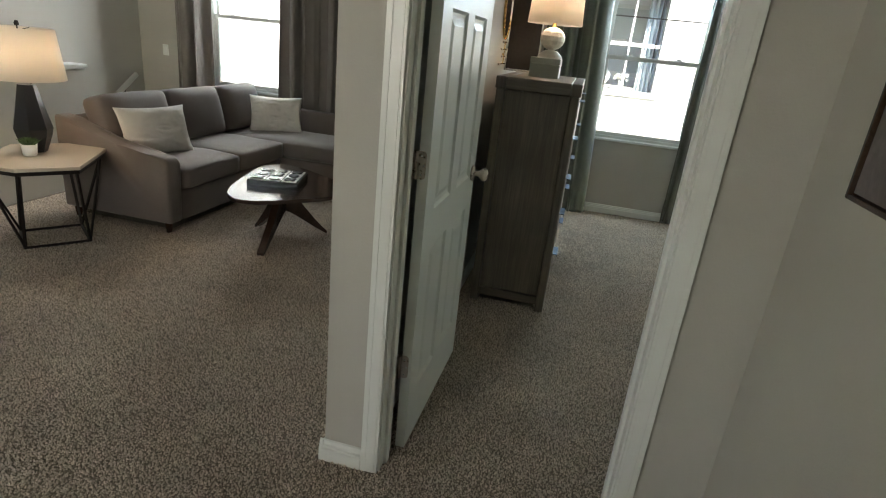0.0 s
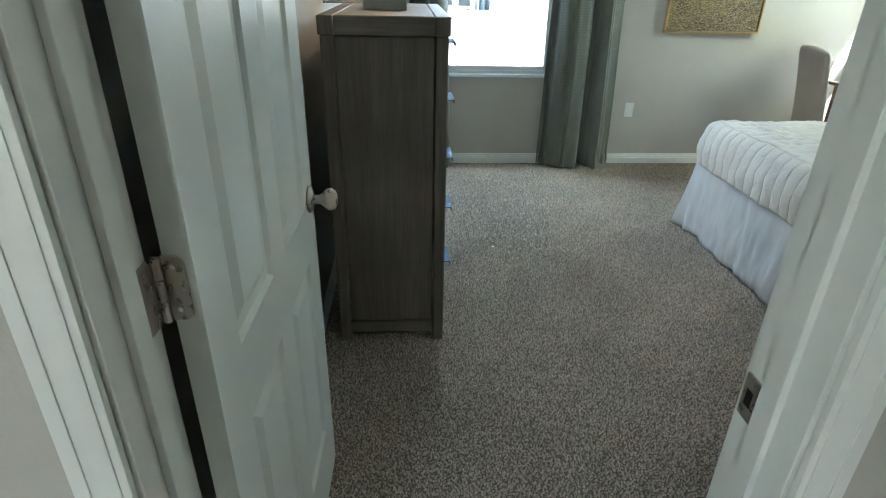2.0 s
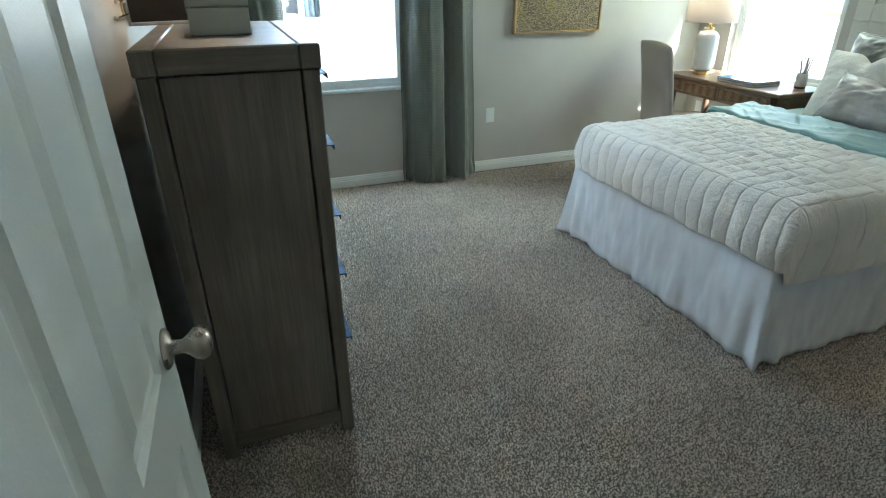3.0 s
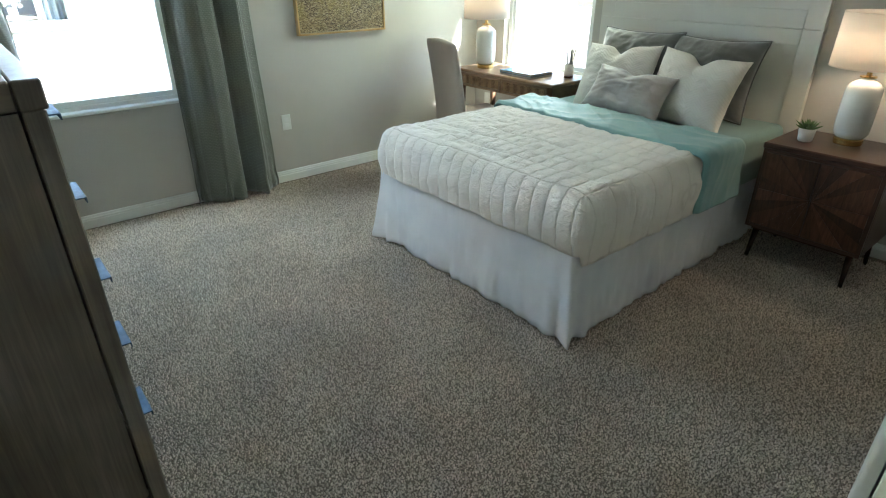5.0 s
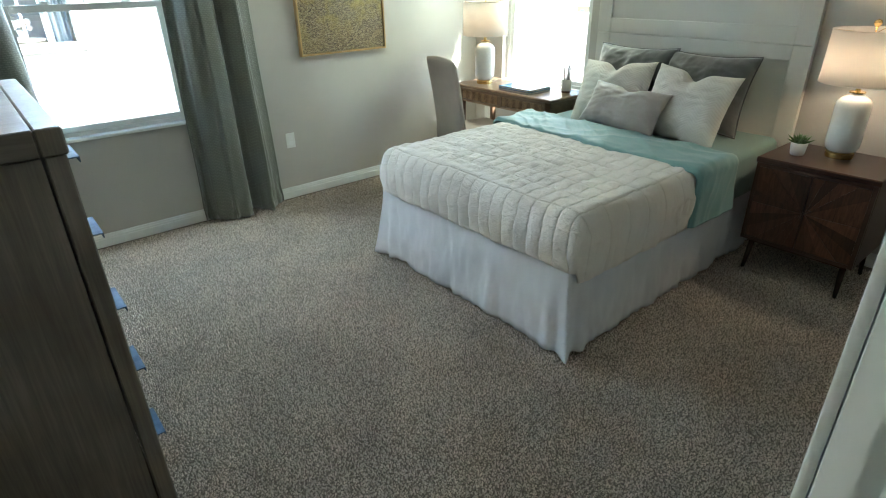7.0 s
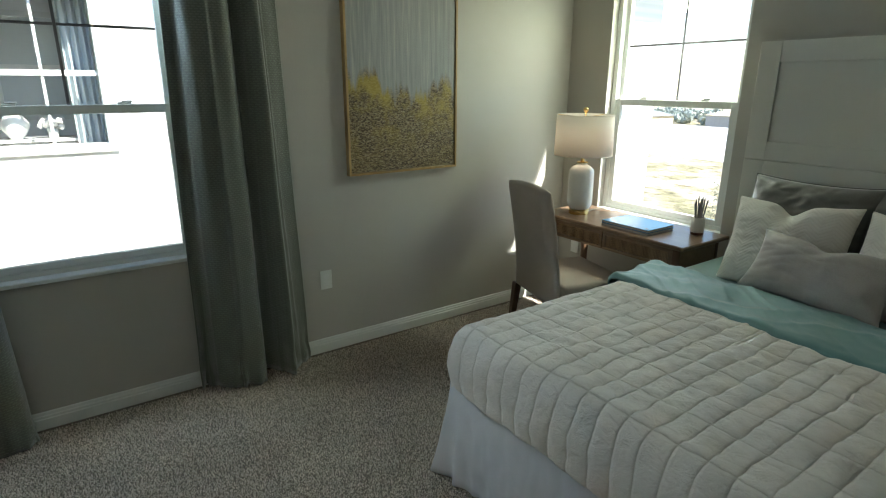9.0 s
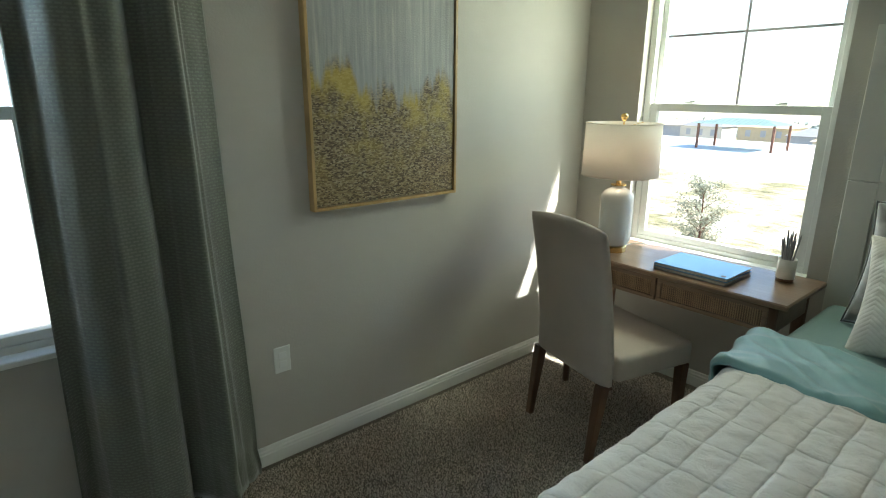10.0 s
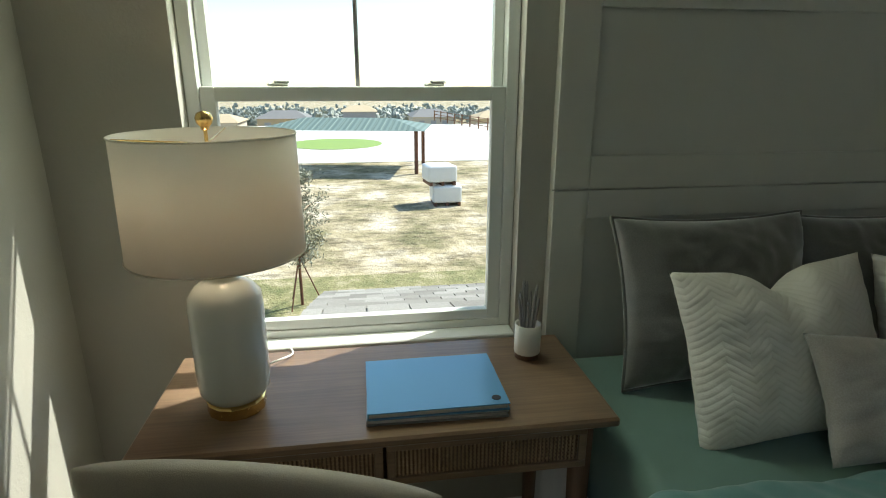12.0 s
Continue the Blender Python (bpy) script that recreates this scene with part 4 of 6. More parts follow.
# ---- desk ----
desk = thing("desk", 3.288, 4.772, 0, "walnut writing desk with two cane-fronted drawers", "desk")
part("top", boxes((-0.215, 0.245, -0.55, 0.545, 0.735, 0.76), bevel=0.006), DESKWOOD, desk)
part("apron", boxes((-0.170, 0.225, -0.50, -0.482, 0.615, 0.7345), (-0.170, 0.225, 0.482, 0.50, 0.615, 0.7345), (0.207, 0.225, -0.481, 0.481, 0.615, 0.7345), (-0.177, 0.206, -0.481, 0.481, 0.615, 0.627)), DESKWOOD, desk)
for y0, y1 in ((-0.478, -0.004), (0.004, 0.478)):
    dr = part("drawer", boxes((-0.197, -0.179, y0, y1, 0.622, 0.640), (-0.197, -0.179, y0, y1, 0.712, 0.730), (-0.197, -0.179, y0, y0 + 0.02, 0.6405, 0.7115), (-0.197, -0.179, y1 - 0.02, y1, 0.6405, 0.7115), bevel=0.0015), DESKWOOD, desk)
    w = bmesh.new()
    box(w, -0.186, -0.181, y0 + 0.0203, y1 - 0.0203, 0.6408, 0.7112)
    yy = y0 + 0.026
    while yy < y1 - 0.024:
        box(w, -0.191, -0.1862, yy, yy + 0.0045, 0.641, 0.711)
        yy += 0.0105
    zz = 0.645
    while zz < 0.709:
        box(w, -0.1925, -0.1912, y0 + 0.0205, y1 - 0.0205, zz, zz + 0.004)
        zz += 0.0105
    part("cane_panel", w, CANE, dr, "woven cane drawer front")
for sx in (-0.165, 0.205):
    for sy in (-0.475, 0.475):
        part("leg", rod(bmesh.new(), (sx * 1.02, sy * 1.01, 0.0), (sx, sy, 0.7345), 0.017, 0.030, 20), LEGWOOD, desk, "", True)

cord = thing("lamp_cord", 3.40, 5.05, 0.764, "thin white lamp cord looped on the desk", "cord")
part("cable", tube([(-0.08 + 0.02 * k, 0.045 - 0.006 * k + 0.03 * math.sin(k * 0.55), 0.0 + 0.012 * max(0, math.sin(k * 0.4 - 0.6))) for k in range(12)], 0.003, False), CUPW, cord, "", True)

BOOKC = Nodes("glossy_cover").done((0.16, 0.36, 0.62), 0.16)
PAGES = banded("paper_edges", (0.50, 0.49, 0.46), (0.72, 0.71, 0.68), "Z", 120.0, 0.8)
GREYC = paint("grey_cover", (0.30, 0.31, 0.33), 0.4)
for k, (z0, hh, c, lab) in enumerate(((0.7605, 0.016, GREYC, "grey hardcover book lying on the desk"), (0.7768, 0.018, BOOKC, "glossy pale blue book lying on another"))):
    b = thing("book", 3.245, 4.642, z0, lab, "book", "books on the desk", rz=-1.5 + 1.5 * k)
    cv = prism([(-0.165, 0), (0.165, 0), (0.165, hh), (-0.165, hh), (-0.165, hh - 0.003), (0.162, hh - 0.003), (0.162, 0.003), (-0.165, 0.003)], -0.125, 0.125)
    bmesh.ops.transform(cv, matrix=Matrix(((0, 0, 1, 0), (1, 0, 0, 0), (0, 1, 0, 0), (0, 0, 0, 1))), verts=cv.verts)
    part("cover", cv, c, b)
    part("page_block", boxes((-0.120, 0.120, -0.160, 0.1615, 0.0032, hh - 0.0032)), PAGES, b, "cream page block")
    if k:
        part("seal", lathe([(0, hh + 0.0002), (0.011, hh + 0.0002), (0.011, hh + 0.001), (0, hh + 0.001)], 20), BLACKM, b).location = (-0.098, -0.138, 0)

cup = thing("pencil_cup", 3.405, 4.352, 0.7605, "white cup with wooden foot full of grey pencils", "pencil cup")
cup.scale = (1.12, 1.12, 1.14)
part("foot", lathe([(0, 0), (0.031, 0), (0.031, 0.012), (0, 0.012)], 28), LEGWOOD, cup, "dark wooden foot")
part("cup", lathe([(0, 0.0125), (0.0315, 0.0125), (0.033, 0.016), (0.033, 0.088), (0.030, 0.088), (0.030, 0.02), (0, 0.02)], 32), CUPW, cup, "", True)
PENC = paint("grey_pencil", (0.34, 0.33, 0.33), 0.5)
rp = random.Random(9)
for k in range(13):
    a, r = rp.random() * 6.28, 0.022 * math.sqrt(rp.random())
    px, py = r * math.cos(a), r * math.sin(a)
    tx, ty, tz = px * 1.7 + rp.uniform(-0.008, 0.008), py * 1.7 + rp.uniform(-0.008, 0.008), rp.uniform(0.150, 0.192)
    bm = rod(bmesh.new(), (px * 0.5, py * 0.5, 0.021), (tx, ty, tz), 0.0035, None, 6)
    d = Vector((tx - px * 0.5, ty - py * 0.5, tz - 0.021)).normalized()
    rod(bm, (tx, ty, tz), (tx + d.x * 0.012, ty + d.y * 0.012, tz + d.z * 0.012), 0.0035, 0.0006, 6)
    part("pencil", bm, PENC, cup)


# ---- desk chair ----
def parsons_chair(x, y, rz):
    """Faces local +x; origin under the middle of the seat."""
    c = thing("dining_chair", x, y, 0, "oatmeal upholstered parsons chair with walnut legs at the desk", "chair", rz=rz)

    n, m = 30, 24
    bm = bmesh.new()
    front, rear = [], []
    for i in range(n + 1):
        z = 0.36 + (1.015 - 0.36) * i / n
        f = max(0.0, (z - 0.45) / 0.57)
        lean = -0.085 * f ** 1.4
        fr, rr = [], []
        for j in range(m + 1):
            v = j / m * 2 - 1
            hw = 0.232 - 0.006 * f
            arch = 0.022 * (1 - v * v) * f ** 4
            edge = (1 - abs(v) ** 8)
            topround = 1 - max(0.0, (f - 0.9) / 0.1) ** 3 * 0.85
            th = 0.034 * (0.25 + 0.75 * edge) * topround
            yv = v * hw
            fr.append(bm.verts.new((-0.20 + lean + th, yv, z + arch)))
            rr.append(bm.verts.new((-0.20 + lean - th, yv, z + arch)))
        front.append(fr)
        rear.append(rr)
    for i in range(n):
        for j in range(m):
            bm.faces.new((front[i][j], front[i][j + 1], front[i + 1][j + 1], front[i + 1][j]))
            bm.faces.new((rear[i][j], rear[i + 1][j], rear[i + 1][j + 1], rear[i][j + 1]))
        for j in (0, m):
            bm.faces.new((front[i][j], front[i + 1][j], rear[i + 1][j], rear[i][j]))
    for j in range(m):
        bm.faces.new((front[n][j], front[n][j + 1], rear[n][j + 1], rear[n][j]))
        bm.faces.new((front[0][j], front[0][j + 1], rear[0][j + 1], rear[0][j]))
    part("backrest", bm, CHAIRC, c, "", True)
    seat = bmesh.new()
    box(seat, -0.165, 0.265, -0.235, 0.235, 0.365, 0.475, 0.022, 3)
    for v in seat.verts:
        if v.co.z > 0.45:
            v.co.z += 0.012 * (1 - (v.co.y / 0.24) ** 2)
    part("seat", seat, CHAIRC, c, "", True)
    for sx, sy in ((-0.215, -0.205), (-0.215, 0.205), (0.24, -0.205), (0.24, 0.205)):
        leg = bmesh.new()
        out = -0.045 if sx < 0 else 0.0
        ztop = 0.359 if sx < 0 else 0.3645
        lo = [leg.verts.new((sx + out + a * 0.014, sy + b * 0.014, 0)) for a, b in ((-1, -1), (1, -1), (1, 1), (-1, 1))]
        hi = [leg.verts.new((sx + a * 0.022, sy + b * 0.022, ztop)) for a, b in ((-1, -1), (1, -1), (1, 1), (-1, 1))]
        leg.faces.new(lo)
        leg.faces.new(hi)
        for q in range(4):
            leg.faces.new((lo[q], lo[(q + 1) % 4], hi[(q + 1) % 4], hi[q]))
        bmesh.ops.bevel(leg, geom=list(leg.edges), offset=0.003, segments=2, affect="EDGES", profile=0.5)
        part("leg", leg, LEGWOOD, c)
    return c


parsons_chair(2.912, 4.881, -14.5).scale = (1.02, 1.07, 1.012)


# ---- framed painting ----
def framed(name, x, y, z, rz, w, h, depth, fw, frame_mat, art_mat, label, category="picture"):
    """Local x along the wall, y away from it, z from the lower edge."""
    p = thing(name, x, y, z, label, category, rz=rz)
    part("canvas", boxes((-w / 2 + fw + 0.004, w / 2 - fw - 0.004, 0.006, depth - 0.008, fw + 0.004, h - fw - 0.004)), art_mat, p)
    for r in ((-w / 2, -w / 2 + fw, 0.002, depth, 0, h), (w / 2 - fw, w / 2, 0.002, depth, 0, h), (-w / 2 + fw, w / 2 - fw, 0.002, depth, 0, fw), (-w / 2 + fw, w / 2 - fw, 0.002, depth, h - fw, h)):
        part("frame_rail", boxes(r, bevel=0.0015), frame_mat, p)
    part("shadow_gap", boxes((-w / 2 + fw + 0.0005, w / 2 - fw - 0.0005, 0.003, 0.0055, fw + 0.0005, h - fw - 0.0005)), BLACKM, p)
    return p


framed("framed_painting", 2.190, Y1, 1.072, 180, 0.765, 1.02, 0.042, 0.014, FRAMEWOOD, painting_material(), "framed abstract canvas of mustard dabs under grey-blue wash")
framed("framed_art", 0.530, 0.760, 1.255, 90, 0.82, 0.82, 0.036, 0.010, DARKWOOD, corridor_art_material(), "dark framed canvas with a pale lattice pattern")


# ---- outlets ----
def outlet(x, y, z, rz):
    o = thing("wall_outlet", x, y, z, "white duplex wall outlet", "outlet", "wall outlets", rz=rz)
    p = part("plate", boxes((-0.036, 0.036, 0.001, 0.006, -0.058, 0.058), bevel=0.002), TRIM, o)
    for dz in (-0.02, 0.02):
        f = part("socket", boxes((-0.017, 0.017, 0.0062, 0.0082, dz - 0.014, dz + 0.014), bevel=0.001), VINYL, p)
    return o


outlet(1.641, Y1, 0.461, 180)
outlet(X1, 5.45, 0.40, 90)


# ---- curtains ----
def curtain(x0t, x1t, x0b, x1b, y, folds, material, label, seed, zt=2.36, amp=0.075):
    c = thing("curtain", (x0b + x1b) / 2, y, 0, label, "curtain", "curtains")
    ox = (x0b + x1b) / 2

    def fn(u, v):
        z = 0.012 + (zt - 0.012) * v
        spread = u + 0.020 * math.sin(2 * math.pi * folds * u * 2 + seed)
        x = (x0b + (x1b - x0b) * spread) * (1 - v) + (x0t + (x1t - x0t) * spread) * v
        ph = 2 * math.pi * folds * u + 0.5 * math.sin(u * 9 + seed) + 0.5 * v
        ph += 1.1 * math.sin(2 * math.pi * u * 1.3 + seed) * u * (1 - u) * 3
        s = math.sin(ph)
        sharp = math.copysign(abs(s) ** 0.6, s) if s > 0 else -abs(s) ** 1.3
        dy = amp * (0.75 + 0.30 * (1 - v)) * sharp + 0.004 * math.sin(2 * math.pi * 7.3 * u + seed + 1.5 * v) + 0.018 * wob(u * 3, v * 1.2, seed, 3.1)
        low = max(0.0, 1 - z / 0.28)
        dy += low * 0.034 * wob(u * 7, v * 9, seed, 3)
        x += low * 0.014 * wob(u * 5, v * 12, seed + 4, 3)
        return (x - ox, dy, z + low * low * 0.012 * wob(u * 9, 0, seed, 2))
    thicken(part("panel", grid_sheet(150, 60, fn), material, c, "", True), 0.004, 0.0)
    part("header_tape", boxes((x0t - ox, x1t - ox, -0.012, 0.012, zt + 0.0005, zt + 0.04), bevel=0.004), material, c)
    return c


curtain(0.905, 1.415, 0.865, 1.475, 5.505, 2.1, CURT, "sage green textured full-length curtain beside the window", 0.6)
curtain(-0.50, 0.05, -0.50, 0.15, 5.505, 2.1, CURT, "sage green textured full-length curtain beside the dresser", 2.2)
curtain(-4.46, -4.00, -4.46, -4.00, 5.49, 2.3, CURT2, "taupe slubbed full-length curtain behind the sofa", 1.1)
curtain(-3.18, -2.45, -3.18, -2.45, 5.49, 3.4, CURT2, "taupe slubbed full-length curtain behind the sofa", 3.7)
for xa, xb in ((-0.56, 1.56), (-4.52, -2.38)):
    r = thing("curtain_rod", (xa + xb) / 2, 5.505, 2.42, "thin dark metal curtain rod over the window", "curtain rod")
    L = (xb - xa) / 2
    part("pole", rod(bmesh.new(), (-L, 0, 0), (L, 0, 0), 0.0125), BLACKM, r, "", True)
    for s in (-1, 1):
        part("bracket", boxes((s * (L - 0.05) - 0.01, s * (L - 0.05) + 0.01, 0.013, 0.114, -0.01, 0.01)), BLACKM, r)


# ---- dresser ----
dr = thing("dresser", -0.282, 3.482, 0, "tall grey-brown stained wooden chest of drawers", "dresser")
DXH, DYH, DT = 0.221, 0.455, 1.320
for sx in (-1, 1):
    for sy in (-1, 1):
        part("post", boxes((min(sx * DXH, sx * (DXH - 0.045)), max(sx * DXH, sx * (DXH - 0.045)), min(sy * DYH, sy * (DYH - 0.045)), max(sy * DYH, sy * (DYH - 0.045)), 0.0, 1.256), bevel=0.004), GREYWOOD, dr)
for sy in (-1, 1):
    y0, y1 = sorted((sy * (DYH - 0.013), sy * (DYH - 0.026)))
    part("side_panel", boxes((-DXH + 0.0505, DXH - 0.0505, y0, y1, 0.1005, 1.2505)), GREYWOOD, dr)
    y0, y1 = sorted((sy * (DYH - 0.003), sy * (DYH - 0.03)))
    part("side_rail", boxes((-DXH + 0.0455, DXH - 0.0455, min(y0, y1), max(y0, y1), 0.045, 0.0950), bevel=0.003), GREYWOOD_H, dr)
part("back_panel", boxes((-DXH + 0.004, -DXH + 0.014, -DYH + 0.0455, DYH - 0.0455, 0.05, 1.2555)), GREYWOOD, dr)
part("top", boxes((-DXH + 0.05, DXH - 0.05, -DYH - 0.006, DYH + 0.006, 1.2565, DT), bevel=0.004), GREYWOOD_H, dr)
for sx in (-1, 1):
    x0, x1 = sorted((sx * (DXH + 0.006), sx * (DXH - 0.0485)))
    part("top_border", boxes((x0, x1, -DYH - 0.006, DYH + 0.006, 1.2565, DT), bevel=0.004), GREYWOOD, dr)
levels = [0.10, 0.375, 0.620, 0.825, 1.045, 1.245]
part("carcass", boxes((-DXH + 0.02, DXH - 0.03, -DYH + 0.0455, DYH - 0.0455, 0.05, 0.098), bevel=0.002), GREYWOOD, dr)
for za, zb in zip(levels, levels[1:]):
    d = part("drawer", boxes((DXH - 0.026, DXH + 0.001, -DYH + 0.048, DYH - 0.048, za + 0.004, zb - 0.004), bevel=0.003), GREYWOOD_H, dr)
    zc = zb - 0.014
    for py in (-0.335, 0.335):
        bm = boxes((DXH + 0.0012, DXH + 0.028, py - 0.07, py + 0.07, zc, zc + 0.003))
        box(bm, DXH + 0.0255, DXH + 0.028, py - 0.07, py + 0.07, zc - 0.012, zc - 0.0001)
        part("pull", bm, PULL, d, "flat metal edge pull with a blue sky reflection in its colour")

STONE = paint("veined_stone", (0.66, 0.62, 0.56), 0.35, 0.4, 40)
BOXG = paint("sage_lacquer", (0.46, 0.47, 0.41), 0.4)
bx = thing("keepsake_box", -0.29, 3.43, DT + 0.0005, "pale green lidded box on the dresser", "box")
part("body", boxes((-0.085, 0.085, -0.085, 0.085, 0, 0.075), bevel=0.003), BOXG, bx)
part("lid", boxes((-0.086, 0.086, -0.086, 0.086, 0.077, 0.108), bevel=0.003), BOXG, bx)
part("clasp", boxes((-0.0905, -0.0862, -0.012, 0.012, 0.060, 0.092), bevel=0.001), BRASS, bx)

dl = thing("table_lamp", -0.29, 3.64, DT + 0.0005, "stacked stone table lamp lit on the dresser", "lamp")
part("base", boxes((-0.065, 0.065, -0.065, 0.065, 0, 0.015), bevel=0.003), BRASS, dl)
for nm, r, zc in (("lower_orb", 0.080, 0.085), ("upper_orb", 0.074, 0.220)):
    prof = [(0.0, zc - r * 0.9)] + [(r * math.sin(math.pi * k / 16) * (1 + (0.03 if k % 2 else 0)), zc - r * 0.9 * math.cos(math.pi * k / 16)) for k in range(1, 16)] + [(0.0, zc + r * 0.9)]
    part(nm, lathe(prof, 18), STONE, dl, "faceted pale stone orb")
part("neck", lathe([(0, 0.287), (0.016, 0.287), (0.012, 0.300), (0.012, 0.345), (0, 0.345)], 18), BRASS, dl)
bm = bmesh.new()
seg = 48
loops = [[bm.verts.new((r * math.cos(2 * math.pi * i / seg), r * math.sin(2 * math.pi * i / seg), z)) for i in range(seg)] for r, z in ((0.165, 0.30), (0.150, 0.53), (0.147, 0.53), (0.162, 0.30))]
for k in range(4):
    for i in range(seg):
        bm.faces.new((loops[k][i], loops[k][(i + 1) % seg], loops[(k + 1) % 4][(i + 1) % seg], loops[(k + 1) % 4][i]))
part("shade", bm, SHADE, dl, "off-white linen shade", True)
bulb(-0.29, 3.64, DT + 0.43, 1.1, WARM)

ABST = Nodes("abstract_print")
ABST.done(ABST.ramp(ABST.noise(7, 5, 0.6, None, 1.5), [(0.35, (0.02, 0.03, 0.05)), (0.5, (0.10, 0.16, 0.26)), (0.65, (0.45, 0.45, 0.45))]), 0.2)
ap = framed("leaning_print", -0.485, 3.875, DT + 0.0005, 18, 0.03 + 0.20, 0.56, 0.02, 0.012, CHROME, ABST.m, "silver framed abstract print standing on the dresser", "picture")
MIRR = Nodes("mirror_glass").done((0.9, 0.9, 0.9), 0.02, 1.0)
mr = thing("wall_mirror", -0.600, 3.72, 1.52, "oval mirror with a thin brass rim", "mirror", rz=0)
bm = lathe([(0, 0.002), (0.16, 0.002), (0.16, 0.010), (0, 0.010)], 48)
bmesh.ops.transform(bm, matrix=pose(0, 0, 0.27, 0, 90, 0) @ Matrix.Diagonal((1.7, 1, 1, 1)), verts=bm.verts)
part("glass", bm, MIRR, mr)
bm = bmesh.new()
ring = [Vector((0.008, 0.162 * math.cos(a), 0.27 + 0.275 * math.sin(a))) for a in (2 * math.pi * k / 48 for k in range(48))]
for a, b in zip(ring, ring[1:] + ring[:1]):
    rod(bm, a, b, 0.008, None, 8)
part("rim", bm, BRASS, mr, "thin brass rim", True)
wd = thing("wall_ornament", -0.600, 3.72, 1.36, "brass wire wall ornament with short bars", "wall decor")
bm = rod(bmesh.new(), (0.012, 0, 0.0), (0.012, 0, 0.135), 0.003, None, 8)
for k, w in enumerate((0.16, 0.07, 0.11, 0.06)):
    rod(bm, (0.012, -w, 0.002 + k * 0.044), (0.012, w, 0.002 + k * 0.044), 0.0028, None, 8)
rod(bm, (0.0, 0, 0.06), (0.012, 0, 0.06), 0.004, None, 8)
part("wires", bm, BRASS, wd)
for k, w in enumerate((0.16, 0.07, 0.11, 0.06)):
    for s in (-1, 1):
        b2 = bmesh.new()
        bmesh.ops.create_icosphere(b2, subdivisions=2, radius=0.008, matrix=Matrix.Translation((0.012, s * w, 0.002 + k * 0.044)))
        part("bead", b2, STONE, wd, "", True)


# ---- lounge ----
def cushion_box(x0, x1, y0, y1, z0, z1, puff=0.02, r=0.03, seed=0.0):
    bm = bmesh.new()
    bmesh.ops.create_cube(bm, size=2.0)
    bmesh.ops.subdivide_edges(bm, edges=list(bm.edges), cuts=9, use_grid_fill=True)
    hx, hy, hz = (x1 - x0) / 2, (y1 - y0) / 2, (z1 - z0) / 2
    for v in bm.verts:
        p = Vector((v.co.x * hx, v.co.y * hy, v.co.z * hz))
        core = Vector((max(-hx + r, min(hx - r, p.x)), max(-hy + r, min(hy - r, p.y)), max(-hz + r, min(hz - r, p.z))))
        d = p - core
        if d.length > 1e-6:
            p = core + d.normalized() * min(r, d.length)
        fx, fy, fz = 1 - v.co.x ** 4, 1 - v.co.y ** 4, 1 - v.co.z ** 4
        if hz <= min(hx, hy):
            p.z += v.co.z * puff * fx * fy
        elif hx <= hy:
            p.x += v.co.x * puff * fy * fz
        else:
            p.y += v.co.y * puff * fx * fz
        p += Vector((wob(p.x + seed, p.y, p.z, 4), wob(p.x, p.y + seed, p.z, 4), wob(p.x, p.y, p.z + seed, 4))) * 0.008
        v.co = p + Vector(((x0 + x1) / 2, (y0 + y1) / 2, (z0 + z1) / 2))
    return bm


sofa = thing("sofa", -3.09, 4.27, 0, "grey tweed L-shaped sectional sofa with loose cushions", "sofa")
SX, SY = -3.05, 4.3


def sofa_part(name, x0, x1, y0, y1, z0, z1, puff=0.01, r=0.03, seed=0.0):
    return part(name, cushion_box(x0 - SX, x1 - SX, y0 - SY, y1 - SY, z0, z1, puff, r, seed), SOFAC, sofa, "", True)


sofa_part("base", -3.46, -2.62, 3.24, 4.62, 0.075, 0.30, 0.0, 0.02)
sofa_part("base", -3.46, -1.45, 4.63, 5.42, 0.075, 0.30, 0.0, 0.02)
sofa_part("back_frame", -3.52, -3.36, 3.22, 5.42, 0.08, 0.72, 0.005, 0.04)
sofa_part("back_frame", -3.35, -1.45, 5.27, 5.425, 0.08, 0.66, 0.005, 0.04)
arm = bmesh.new()
outl = [(-3.50, 0.08), (-2.615, 0.08), (-2.60, 0.50), (-2.63, 0.54), (-2.75, 0.555), (-3.02, 0.575), (-3.22, 0.63), (-3.36, 0.715), (-3.50, 0.735)]
f0 = [arm.verts.new((x - SX, 3.115 - SY, z)) for x, z in outl]
f1 = [arm.verts.new((x - SX, 3.245 - SY, z)) for x, z in outl]
arm.faces.new(f0)
arm.faces.new(f1)
for q in range(len(outl)):
    arm.faces.new((f0[q], f0[(q + 1) % len(outl)], f1[(q + 1) % len(outl)], f1[q]))
bmesh.ops.bevel(arm, geom=list(arm.edges), offset=0.022, segments=3, affect="EDGES", profile=0.5)
part("arm", arm, SOFAC, sofa, "", True)
sofa_part("seat_cushion", -3.34, -2.58, 3.255, 3.93, 0.30, 0.455, 0.018, 0.035, 1)
sofa_part("seat_cushion", -3.34, -2.58, 3.94, 4.62, 0.30, 0.455, 0.018, 0.035, 2)
sofa_part("seat_cushion", -3.34, -1.47, 4.63, 5.26, 0.30, 0.455, 0.018, 0.035, 3)
for y0, y1, sd in ((3.27, 3.93, 1), (3.95, 4.60, 2), (4.62, 5.22, 3)):
    bm = cushion_box(-0.10, 0.10, y0 - SY, y1 - SY, 0, 0.42, 0.05, 0.05, sd)
    bmesh.ops.transform(bm, matrix=Matrix.Translation((-3.24 - SX, 0, 0.455)) @ pose(0, 0, 0, 0, -14, 0), verts=bm.verts)
    part("back_cushion", bm, SOFAC, sofa, "", True)
